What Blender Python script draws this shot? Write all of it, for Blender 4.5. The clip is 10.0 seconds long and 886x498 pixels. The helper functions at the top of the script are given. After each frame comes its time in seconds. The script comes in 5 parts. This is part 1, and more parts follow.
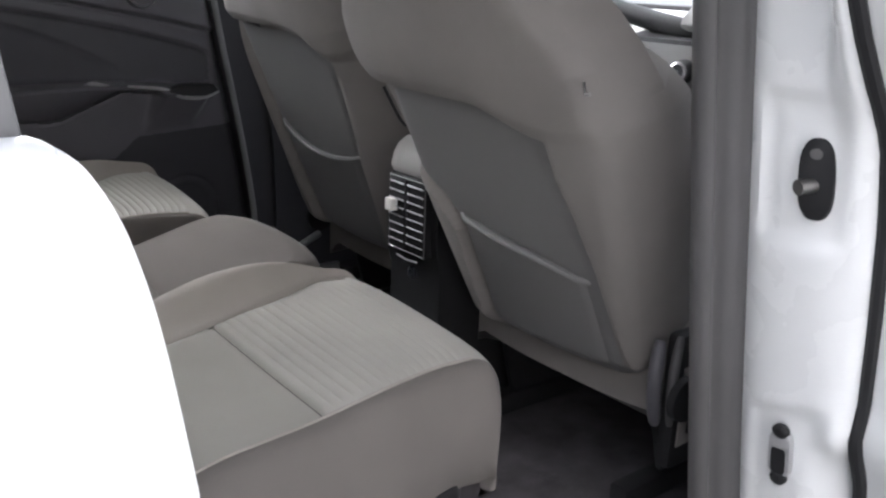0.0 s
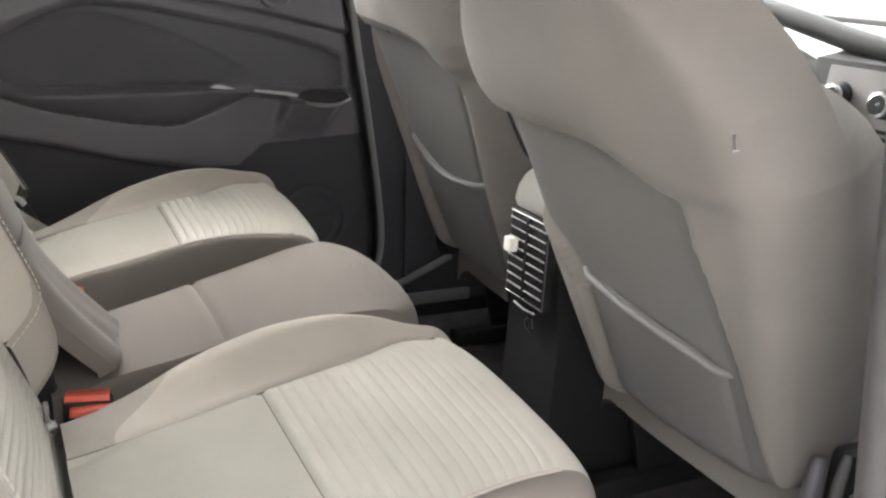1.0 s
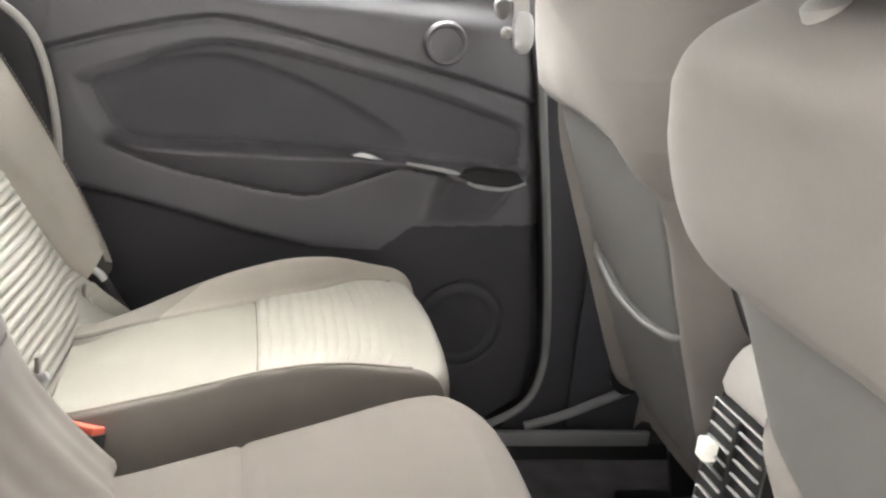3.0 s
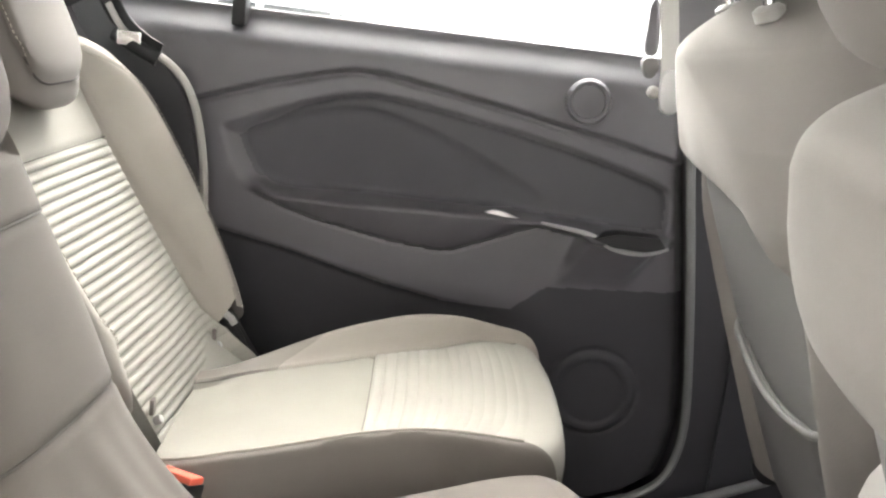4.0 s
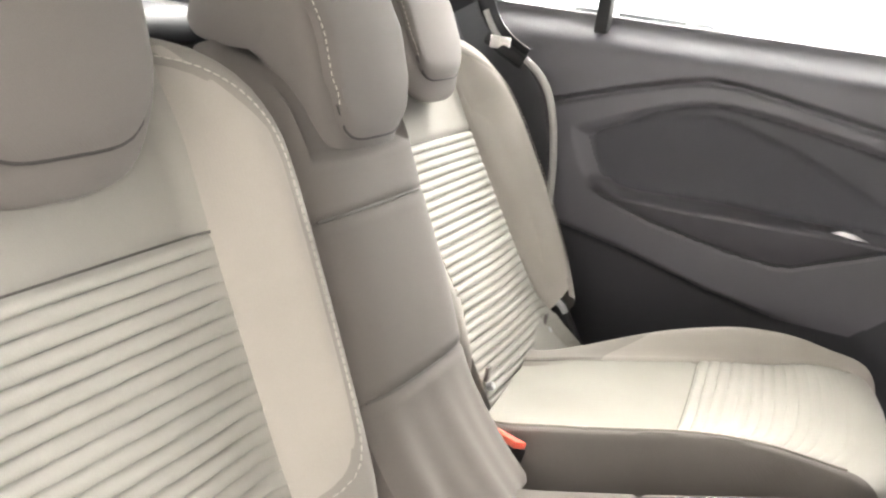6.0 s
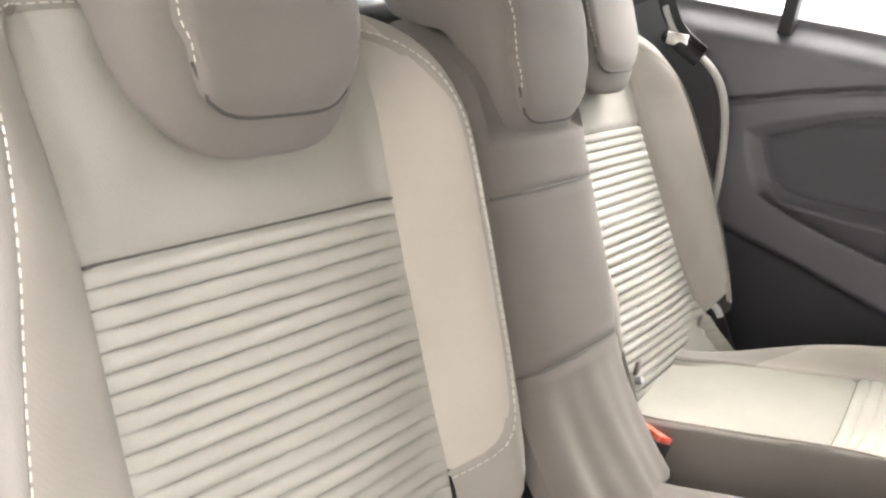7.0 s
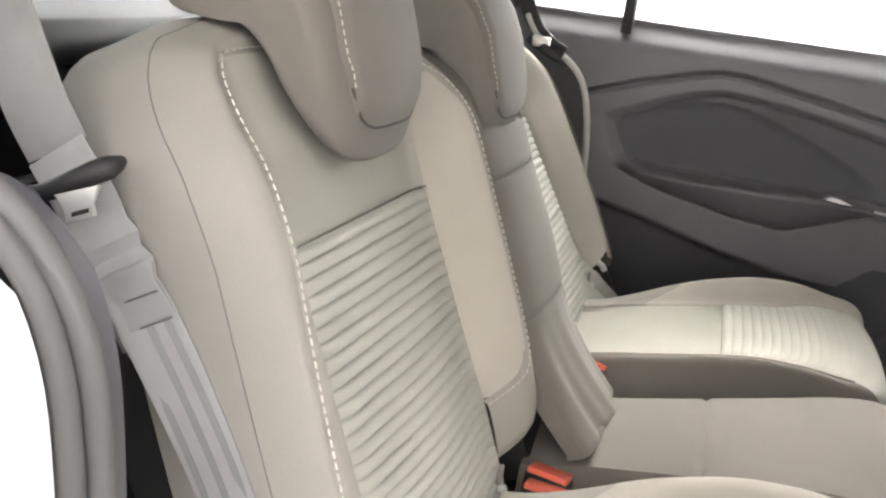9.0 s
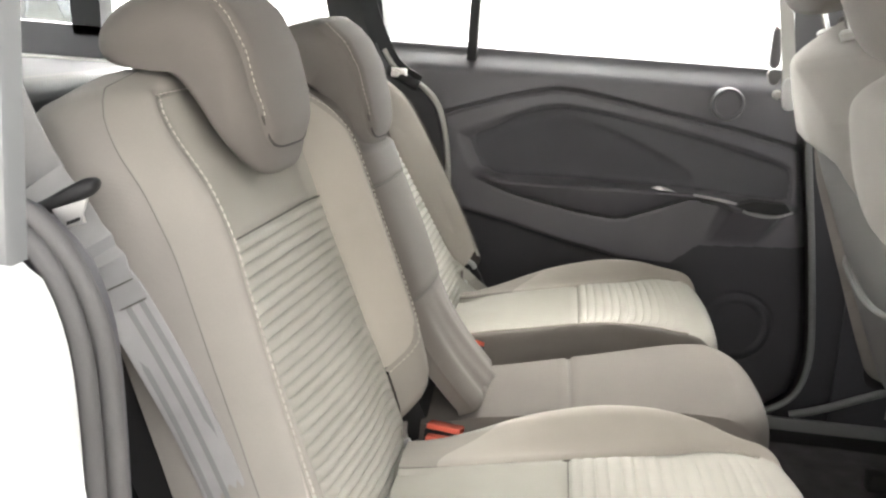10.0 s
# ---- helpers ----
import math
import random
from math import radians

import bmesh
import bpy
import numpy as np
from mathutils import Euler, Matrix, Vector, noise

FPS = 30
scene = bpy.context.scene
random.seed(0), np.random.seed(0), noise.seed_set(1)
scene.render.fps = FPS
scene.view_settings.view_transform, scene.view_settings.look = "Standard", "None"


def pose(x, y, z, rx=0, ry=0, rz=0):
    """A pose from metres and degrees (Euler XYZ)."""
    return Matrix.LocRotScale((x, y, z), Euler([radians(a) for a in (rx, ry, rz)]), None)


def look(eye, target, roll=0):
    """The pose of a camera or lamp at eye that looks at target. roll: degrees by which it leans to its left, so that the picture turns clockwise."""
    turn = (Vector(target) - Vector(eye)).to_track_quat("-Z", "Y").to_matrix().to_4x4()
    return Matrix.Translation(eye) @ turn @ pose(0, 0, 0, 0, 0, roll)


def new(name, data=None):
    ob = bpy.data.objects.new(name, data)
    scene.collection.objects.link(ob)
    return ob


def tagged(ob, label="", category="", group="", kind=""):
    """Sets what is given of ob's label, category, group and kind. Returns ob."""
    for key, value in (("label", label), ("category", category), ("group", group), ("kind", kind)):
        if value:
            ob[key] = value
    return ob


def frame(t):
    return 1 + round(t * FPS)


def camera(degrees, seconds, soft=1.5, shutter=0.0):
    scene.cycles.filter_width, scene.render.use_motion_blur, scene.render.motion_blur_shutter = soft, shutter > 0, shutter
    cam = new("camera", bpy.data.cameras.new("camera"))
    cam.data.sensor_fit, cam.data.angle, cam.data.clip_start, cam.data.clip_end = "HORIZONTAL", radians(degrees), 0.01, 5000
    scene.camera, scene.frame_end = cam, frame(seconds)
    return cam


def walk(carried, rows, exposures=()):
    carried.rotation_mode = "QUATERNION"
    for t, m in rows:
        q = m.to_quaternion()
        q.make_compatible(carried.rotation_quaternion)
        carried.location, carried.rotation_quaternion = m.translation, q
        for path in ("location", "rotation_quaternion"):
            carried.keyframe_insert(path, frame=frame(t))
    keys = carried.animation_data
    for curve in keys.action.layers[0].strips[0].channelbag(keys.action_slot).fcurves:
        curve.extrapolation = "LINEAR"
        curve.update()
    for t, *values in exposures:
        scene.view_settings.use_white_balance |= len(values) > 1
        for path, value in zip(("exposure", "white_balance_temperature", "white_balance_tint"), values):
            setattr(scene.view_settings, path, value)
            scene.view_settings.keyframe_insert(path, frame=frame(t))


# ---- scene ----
cam = camera(52.1, 10.0, 2.4)
PATH = [
    (0, (-0.293, -1.297, 0.925), (0.913, 0.188, 0.341), 2.3),
    (0.5, (-0.222, -1.239, 0.92), (0.864, 0.33, 0.32), 1.7),
    (1, (-0.089, -1.156, 0.943), (0.795, 0.53, 0.332), 3.5),
    (1.5, (-0.01, -1.1, 0.957), (0.686, 0.667, 0.33), 5.3),
    (2, (0.027, -0.982, 0.948), (0.65, 0.813, 0.322), 6.1),
    (3.5, (0.183, -0.723, 0.98), (0.495, 1.176, 0.435), 7.3),
    (4, (0.208, -0.723, 0.991), (0.292, 1.203, 0.458), 7.2),
    (4.5, (0.212, -0.739, 0.99), (0.062, 1.18, 0.45), 7.1),
    (5, (0.209, -0.757, 0.996), (-0.124, 1.14, 0.455), 6.8),
    (5.5, (0.208, -0.777, 0.994), (-0.27, 1.08, 0.425), 6.8),
    (7, (0.201, -0.829, 0.984), (-0.688, 0.836, 0.323), 9.7),
    (7.5, (0.19, -0.859, 0.977), (-0.803, 0.74, 0.303), 9.9),
    (8, (0.148, -0.904, 0.981), (-0.744, 0.766, 0.339), 10.6),
    (8.5, (0.106, -0.998, 0.986), (-0.615, 0.761, 0.363), 9.8),
    (9, (0.066, -1.098, 0.985), (-0.399, 0.756, 0.396), 7.8),
    (9.5, (0.058, -1.173, 0.989), (-0.264, 0.735, 0.484), 7.2),
    (10, (0.094, -1.31, 0.992), (-0.111, 0.618, 0.503), 4.1),
]

EXPOSURES = [(0.0, 2.42, 6050, 15), (0.6, 2.52, 6000, 17), (1.0, 3.38, 6550, 12), (2.0, 3.82, 6650, 12), (3.5, 4.0, 6650, 11), (5.5, 4.1, 6700, 12), (7.0, 4.02, 6700, 13), (8.0, 3.85, 6650, 12), (8.5, 3.82, 6650, 11), (10.0, 3.62, 6650, 10)]
walk(cam, [(t, look(eye, target, roll)) for t, eye, target, roll in PATH], EXPOSURES)

# ---- daylight: a bright, thinly overcast sky ----
world = bpy.data.worlds.new("sky")
scene.world = world
world.use_nodes = True
wn, wl = world.node_tree.nodes, world.node_tree.links
sky = wn.new("ShaderNodeTexSky")
sky.sky_type, sky.sun_disc = "NISHITA", False
sky.sun_elevation, sky.sun_rotation = radians(43), radians(-9)
sky.dust_density, sky.air_density = 4.0, 1.0
wn["Background"].inputs["Strength"].default_value = 0.15
haze = wn.new("ShaderNodeHueSaturation")
haze.inputs["Saturation"].default_value = 0.22
wl.new(sky.outputs["Color"], haze.inputs["Color"])
wl.new(haze.outputs["Color"], wn["Background"].inputs["Color"])
sun = new("sun", bpy.data.lights.new("sun", "SUN"))
sun.data.energy, sun.data.angle, sun.data.color = 0.32, radians(55), (1.0, 0.96, 0.9)
sun.matrix_world = look((-0.7, 4.3, 4.3), (0, 0, 0.4))


# ---- materials ----
def material(name, color, rough=0.6, metal=0.0, vary=0.12, scale=6.0, grain=0.0, grain_scale=900.0, spec=0.5, coat=0.0, sheen=0.0):
    m = bpy.data.materials.new(name)
    m.use_nodes = True
    n, l = m.node_tree.nodes, m.node_tree.links
    b = n["Principled BSDF"]
    b.inputs["Roughness"].default_value = rough
    b.inputs["Metallic"].default_value = metal
    b.inputs["Specular IOR Level"].default_value = spec
    b.inputs["Coat Weight"].default_value = coat
    b.inputs["Sheen Weight"].default_value = sheen
    co = n.new("ShaderNodeTexCoord")
    big = n.new("ShaderNodeTexNoise")
    big.inputs["Scale"].default_value, big.inputs["Detail"].default_value = scale, 5.0
    l.new(co.outputs["Object"], big.inputs["Vector"])
    fine = n.new("ShaderNodeTexNoise")
    fine.inputs["Scale"].default_value, fine.inputs["Detail"].default_value = grain_scale, 2.0
    l.new(co.outputs["Object"], fine.inputs["Vector"])
    add = n.new("ShaderNodeMath")
    add.operation = "MULTIPLY_ADD"
    l.new(fine.outputs["Fac"], add.inputs[0])
    add.inputs[1].default_value = 0.5
    l.new(big.outputs["Fac"], add.inputs[2])
    ramp = n.new("ShaderNodeMapRange")
    ramp.inputs["From Min"].default_value, ramp.inputs["From Max"].default_value = 0.45, 1.05
    ramp.inputs["To Min"].default_value, ramp.inputs["To Max"].default_value = 1 - vary, 1 + vary
    l.new(add.outputs[0], ramp.inputs["Value"])
    mul = n.new("ShaderNodeVectorMath")
    mul.operation = "SCALE"
    mul.inputs[0].default_value = color
    l.new(ramp.outputs["Result"], mul.inputs["Scale"])
    l.new(mul.outputs["Vector"], b.inputs["Base Color"])
    rr = n.new("ShaderNodeMapRange")
    rr.inputs["To Min"].default_value, rr.inputs["To Max"].default_value = max(0.02, rough - 0.08), min(1, rough + 0.08)
    l.new(big.outputs["Fac"], rr.inputs["Value"])
    l.new(rr.outputs["Result"], b.inputs["Roughness"])
    if grain:
        bump = n.new("ShaderNodeBump")
        bump.inputs["Strength"].default_value, bump.inputs["Distance"].default_value = grain, 0.001
        l.new(fine.outputs["Fac"], bump.inputs["Height"])
        l.new(bump.outputs["Normal"], b.inputs["Normal"])
    return m


def woven(name, color, pitch=0.0016, depth=0.12, vary=0.08):
    """A knitted seat cloth: fine crossing threads, soft mottling, a little fuzz."""
    m = material(name, color, rough=0.92, vary=vary, scale=9.0, spec=0.12, sheen=0.05)
    n, l = m.node_tree.nodes, m.node_tree.links
    co = n.new("ShaderNodeTexCoord")
    waves = []
    for axis in ("DIAGONAL", "Y"):
        w = n.new("ShaderNodeTexWave")
        w.wave_type, w.bands_direction = "BANDS", axis
        w.inputs["Scale"].default_value = 0.31 / pitch
        w.inputs["Distortion"].default_value = 1.5
        w.inputs["Detail"].default_value = 1.0
        l.new(co.outputs["Object"], w.inputs["Vector"])
        waves.append(w)
    mix = n.new("ShaderNodeMath")
    mix.operation = "MULTIPLY"
    l.new(waves[0].outputs["Fac"], mix.inputs[0])
    l.new(waves[1].outputs["Fac"], mix.inputs[1])
    bump = n.new("ShaderNodeBump")
    bump.inputs["Strength"].default_value, bump.inputs["Distance"].default_value = depth, 0.0006
    l.new(mix.outputs[0], bump.inputs["Height"])
    l.new(bump.outputs["Normal"], n["Principled BSDF"].inputs["Normal"])
    return m


M_LIGHT = woven("light_rib_cloth", (0.350, 0.339, 0.305))
M_PLAIN = woven("pale_plain_seat_cloth", (0.290, 0.279, 0.250))
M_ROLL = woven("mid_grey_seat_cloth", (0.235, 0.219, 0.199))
M_UPPER = woven("greenish_grey_seat_cloth", (0.280, 0.266, 0.241))
M_MID = woven("plain_grey_cushion_cloth", (0.123, 0.111, 0.101))
M_CLOTH = woven("grey_seat_cloth", (0.222, 0.207, 0.193))
M_BOLSTER = woven("pale_grey_seat_cloth", (0.315, 0.290, 0.260))
M_HEAD = woven("taupe_headrest_cloth", (0.140, 0.127, 0.117))
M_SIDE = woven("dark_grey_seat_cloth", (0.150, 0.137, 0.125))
M_THREAD = material("pale_thread", (0.44, 0.41, 0.36), rough=0.8, vary=0.1)
M_DULL = material("dull_tan_thread", (0.42, 0.39, 0.335), rough=0.85, vary=0.1)
# shade of gaps and creases is put into these piping and seam colours
M_GAP = material("shadowed_piping", (0.045, 0.041, 0.038), rough=0.9)
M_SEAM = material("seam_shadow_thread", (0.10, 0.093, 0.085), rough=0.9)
M_BACKPANEL = material("grey_vinyl", (0.172, 0.168, 0.164), rough=0.55, vary=0.06, grain=0.25, grain_scale=700)
M_DOOR = material("charcoal_door_plastic", (0.094, 0.091, 0.100), rough=0.42, vary=0.12, grain=0.35, grain_scale=650)
M_DOORLOW = material("black_shaded_plastic", (0.027, 0.026, 0.031), rough=0.6, vary=0.14, grain=0.45, grain_scale=550)
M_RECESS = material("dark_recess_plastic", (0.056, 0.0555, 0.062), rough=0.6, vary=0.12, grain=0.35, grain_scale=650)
M_DOORCLOTH = material("charcoal_door_cloth", (0.066, 0.0655, 0.073), rough=0.85, vary=0.15, grain=0.4, grain_scale=1100)
M_BLACK = material("black_plastic", (0.015, 0.015, 0.016), rough=0.55, vary=0.15, grain=0.2, spec=0.35)
M_CARPET = material("black_carpet", (0.072, 0.067, 0.070), rough=1.0, vary=0.35, scale=20, grain=1.0, grain_scale=500, spec=0.1)
M_RUBBER = material("grey_rubber_seal", (0.105, 0.101, 0.100), rough=0.6, vary=0.15, grain=0.2)
M_PAINT = material("white_car_paint", (0.80, 0.81, 0.80), rough=0.28, vary=0.02, coat=0.6)
M_LINER = material("pale_headliner_cloth", (0.60, 0.585, 0.55), rough=0.95, vary=0.05, grain=0.3)
M_STRIP = material("grey_frame_edge", (0.15, 0.152, 0.152), rough=0.4, vary=0.06)
M_TRIM = material("light_grey_trim", (0.36, 0.35, 0.33), rough=0.5, vary=0.05, grain=0.15)
M_DARKBELT = material("dark_belt_webbing", (0.05, 0.05, 0.053), rough=0.5, vary=0.15, scale=30, grain=0.4, grain_scale=1500)
M_BELT = material("grey_belt_webbing", (0.215, 0.212, 0.215), rough=0.42, vary=0.12, scale=30, grain=0.15, grain_scale=1500)
M_STRIPE = material("belt_stripe_webbing", (0.145, 0.142, 0.145), rough=0.5, vary=0.12, scale=30, grain=0.15, grain_scale=1500)
M_RED = material("red_buckle_plastic", (0.74, 0.15, 0.10), rough=0.22, vary=0.06, coat=0.3)
M_CHROME = material("bright_metal", (0.72, 0.72, 0.72), rough=0.22, metal=1.0, vary=0.05)
M_TONGUE = material("brushed_tongue_steel", (0.48, 0.475, 0.47), rough=0.38, metal=0.6, vary=0.06)
M_SLAT = material("bright_slat_plastic", (0.46, 0.46, 0.455), rough=0.28, metal=0.25, vary=0.04)
M_KNOB = material("white_knob_plastic", (0.85, 0.84, 0.78), rough=0.3, vary=0.03)
M_STEEL = material("dull_steel", (0.22, 0.215, 0.21), rough=0.4, metal=0.9, vary=0.1)
M_SILVER = material("silver_plastic", (0.45, 0.45, 0.45), rough=0.35, metal=0.3, vary=0.05)
M_TINT = material("dark_tinted_glass", (0.03, 0.032, 0.036), rough=0.12, vary=0.1, coat=0.3)
M_BARK = material("grey_brown_bark", (0.12, 0.095, 0.07), rough=0.9, vary=0.3, scale=14, grain=0.8, grain_scale=90)
M_LEAF = material("fresh_green_leaves", (0.10, 0.13, 0.035), rough=0.6, vary=0.35, scale=3)
M_RENDER = material("grey_wall_render", (0.42, 0.415, 0.40), rough=0.9, vary=0.12, scale=1.2, grain=0.5, grain_scale=80)
M_GROUND = material("pale_concrete", (0.17, 0.167, 0.16), rough=0.9, vary=0.15, scale=1.5, grain=0.5, grain_scale=60)
M_DASH = material("pale_dash_plastic", (0.62, 0.61, 0.58), rough=0.5, vary=0.06, grain=0.2)
M_GLASS = bpy.data.materials.new("window_glass")
M_GLASS.use_nodes = True
_g = M_GLASS.node_tree.nodes["Principled BSDF"]
_g.inputs["Base Color"].default_value = (0.93, 0.97, 0.95, 1)
_g.inputs["Roughness"].default_value, _g.inputs["IOR"].default_value, _g.inputs["Transmission Weight"].default_value = 0.01, 1.45, 1.0


# ---- mesh helpers ----
def smooth(a, b, x):
    t = min(1.0, max(0.0, (x - a) / (b - a)))
    return t * t * (3 - 2 * t)


def lerp_table(table, x):
    """Straight lines between the (x, value) pairs of a short table."""
    if x <= table[0][0]:
        return table[0][1]
    for (x0, y0), (x1, y1) in zip(table, table[1:]):
        if x <= x1:
            return y0 + (y1 - y0) * (x - x0) / (x1 - x0)
    return table[-1][1]


def rounded(points, times=2, closed=False):
    """Chaikin's corner cutting."""
    pts = [Vector(p) for p in points]
    for _ in range(times):
        out = [] if closed else [pts[0]]
        for i in range(len(pts) if closed else len(pts) - 1):
            a, b = pts[i], pts[(i + 1) % len(pts)]
            out += [a * 0.75 + b * 0.25, a * 0.25 + b * 0.75]
        if not closed:
            out.append(pts[-1])
        pts = out
    return pts


def resample(points, n):
    pts = [Vector(p) for p in points]
    d = [0.0]
    for a, b in zip(pts, pts[1:]):
        d.append(d[-1] + (b - a).length)
    out, k = [], 0
    for i in range(n):
        x = d[-1] * i / (n - 1)
        while k < len(d) - 2 and d[k + 1] < x:
            k += 1
        f = (x - d[k]) / max(1e-9, d[k + 1] - d[k])
        out.append(pts[k].lerp(pts[k + 1], min(1, max(0, f))))
    return out


def link(name, mesh, mat, parent=None, label="", flat=False):
    mesh.materials.append(mat)
    if not flat:
        mesh.shade_smooth()
    ob = new(name, mesh)
    if parent is not None:
        ob.parent = parent
        if parent.type == "EMPTY":
            ob.matrix_parent_inverse = Matrix.Translation(-parent.location)
    if label:
        ob["label"] = label
    return ob


def part(name, bm, mat, parent=None, label="", flat=False, split=True):
    bmesh.ops.recalc_face_normals(bm, faces=bm.faces)
    mesh = bpy.data.meshes.new(name)
    if split and not flat:
        for e in bm.edges:
            if len(e.link_faces) == 2 and e.calc_face_angle(0) > radians(42):
                e.smooth = False
    bm.to_mesh(mesh)
    bm.free()
    return link(name, mesh, mat, parent, label, flat)


def grid(fn, nu, nv, back=None, close_u=False):
    """A sheet fn(s, t), s and t from 0 to 1; back: a vector that gives it thickness."""
    verts, faces = [], []
    for i in range(nu + 1):
        for j in range(nv + 1):
            verts.append(Vector(fn(i / nu, j / nv)))
    w = nv + 1
    for i in range(nu):
        for j in range(nv):
            faces.append((i * w + j, (i + 1) * w + j, (i + 1) * w + j + 1, i * w + j + 1))
    if back is not None:
        b = Vector(back)
        rim = [j for j in range(w)] + [i * w + nv for i in range(1, nu + 1)] + [nu * w + j for j in range(nv - 1, -1, -1)] + [i * w for i in range(nu - 1, 0, -1)]
        k = len(verts)
        verts += [verts[i] + b for i in rim]
        m = len(rim)
        faces += [(rim[i], rim[(i + 1) % m], k + (i + 1) % m, k + i) for i in range(m)]
        faces.append(tuple(range(k, k + m)))
    bm = bmesh.new()
    vs = [bm.verts.new(v) for v in verts]
    for f in faces:
        try:
            bm.faces.new([vs[i] for i in f])
        except ValueError:
            pass
    return bm


def loft(rings, closed=True, caps=True):
    bm = bmesh.new()
    rs = [[bm.verts.new(p) for p in r] for r in rings]
    n = len(rs[0])
    for a, b in zip(rs, rs[1:]):
        for i in range(n if closed else n - 1):
            bm.faces.new((a[i], a[(i + 1) % n], b[(i + 1) % n], b[i]))
    if caps and closed:
        bm.faces.new(rs[0][::-1])
        bm.faces.new(rs[-1])
    return bm


def tube(points, r, sides=8):
    pts = [Vector(p) for p in points]
    rings, x = [], None
    for i, p in enumerate(pts):
        d = (pts[min(i + 1, len(pts) - 1)] - pts[max(i - 1, 0)]).normalized()
        if x is None:
            x = d.cross(Vector((0, 0, 1)) if abs(d.z) < 0.8 else Vector((0, 1, 0)))
        x = (x - d * x.dot(d)).normalized()
        y = d.cross(x)
        rr = r(i / (len(pts) - 1)) if callable(r) else r
        rings.append([p + x * rr * math.cos(k * math.tau / sides) + y * rr * math.sin(k * math.tau / sides) for k in range(sides)])
    return loft(rings)


def box(x0, x1, y0, y1, z0, z1, bevel=0.004, segs=2):
    bm = bmesh.new()
    bmesh.ops.create_cube(bm, size=1)
    for v in bm.verts:
        v.co = Vector(((x0 + x1) / 2 + v.co.x * (x1 - x0), (y0 + y1) / 2 + v.co.y * (y1 - y0), (z0 + z1) / 2 + v.co.z * (z1 - z0)))
    if bevel:
        bmesh.ops.bevel(bm, geom=bm.edges[:], offset=bevel, segments=segs, affect="EDGES", profile=0.6)
    return bm


def prism(outline, place, depth, bevel=0.0, segs=2):
    """outline: (a, b) pairs; place(a, b, c) gives the point; it reaches from c = 0 to c = depth."""
    bm = bmesh.new()
    lo = [bm.verts.new(place(a, b, 0)) for a, b in outline]
    hi = [bm.verts.new(place(a, b, depth)) for a, b in outline]
    n = len(lo)
    bm.faces.new(lo[::-1])
    top = bm.faces.new(hi)
    for i in range(n):
        bm.faces.new((lo[i], lo[(i + 1) % n], hi[(i + 1) % n], hi[i]))
    if bevel:
        bmesh.ops.bevel(bm, geom=list(top.edges), offset=bevel, segments=segs, affect="EDGES", profile=0.5)
    return bm


def lathe(profile, place, sides=24):
    """profile: (radius, height) pairs; place(a, b, c)."""
    rings = [[place(r * math.cos(k * math.tau / sides), r * math.sin(k * math.tau / sides), h) for k in range(sides)] for r, h in profile]
    return loft(rings)


def thing(name, at, label, category, group="", kind=""):
    ob = new(name)
    ob.location = at
    ob.empty_display_size = 0.05
    return tagged(ob, label, category, group, kind)


def stitches(path, step, length, r, name, mat, parent, out):
    """A run of short stitches along a path, lying just proud of the cloth."""
    total = sum((b - a).length for a, b in zip(path, path[1:]))
    n = max(4, int(total / step))
    pts = resample(path, 2 * n)
    bm = bmesh.new()
    for i in range(n):
        a = pts[2 * i] + out
        d = (pts[min(2 * i + 1, 2 * n - 1)] - pts[2 * i]).normalized() * length
        side = d.cross(out).normalized() * r
        o = out.normalized() * r
        v = [bm.verts.new(p) for p in (a - side - o, a + side - o, a + o * 0.6, a + d - side - o, a + d + side - o, a + d + o * 0.6)]
        for f in ((0, 1, 4, 3), (1, 2, 5, 4), (2, 0, 3, 5), (0, 2, 1), (3, 4, 5)):
            bm.faces.new([v[k] for k in f])
    ob = part(name, bm, mat, parent, flat=True)
    ob["kind"] = "stuff"
    return ob


FLOOR, MID, RAIL = 0.11, 0.0225, 0.918


# ---- rear seats ----
def seat_space(yc, recline, forward=0.0, droop=0.3):
    """Places on a backrest: w forwards from its cloth, u to the car's left, v up along it; its rows droop a little to the left."""
    a = radians(recline)
    up, fw = Vector((-math.sin(a), 0, math.cos(a))), Vector((math.cos(a), 0, math.sin(a)))
    o = Vector((-0.065, yc, 0.455)) + fw * forward
    sink = lambda v: min(0.085, 0.03 + droop * max(0.0, 0.338 - v)) if v < 0.338 else 0.03 * smooth(0.50, 0.338, v)
    return (lambda w, u, v: o + fw * w + up * (v - u * sink(v)) + Vector((0, u, 0))), fw, up


OUT_EDGE = [(-0.05, 0.262), (0.0, 0.260), (0.10, 0.250), (0.23, 0.231), (0.33, 0.212), (0.39, 0.198), (0.44, 0.182), (0.475, 0.169), (0.49, 0.160)]
FAR_EDGE = [(-0.05, 0.150), (0.02, 0.165), (0.045, 0.180), (0.06, 0.195), (0.10, 0.214), (0.14, 0.230), (0.23, 0.248), (0.33, 0.250), (0.37, 0.239), (0.41, 0.212), (0.45, 0.175), (0.49, 0.14)]
IN_EDGE = [(0.0, 0.19), (0.12, 0.19), (0.17, 0.197), (0.30, 0.199), (0.39, 0.197), (0.45, 0.185), (0.49, 0.165)]


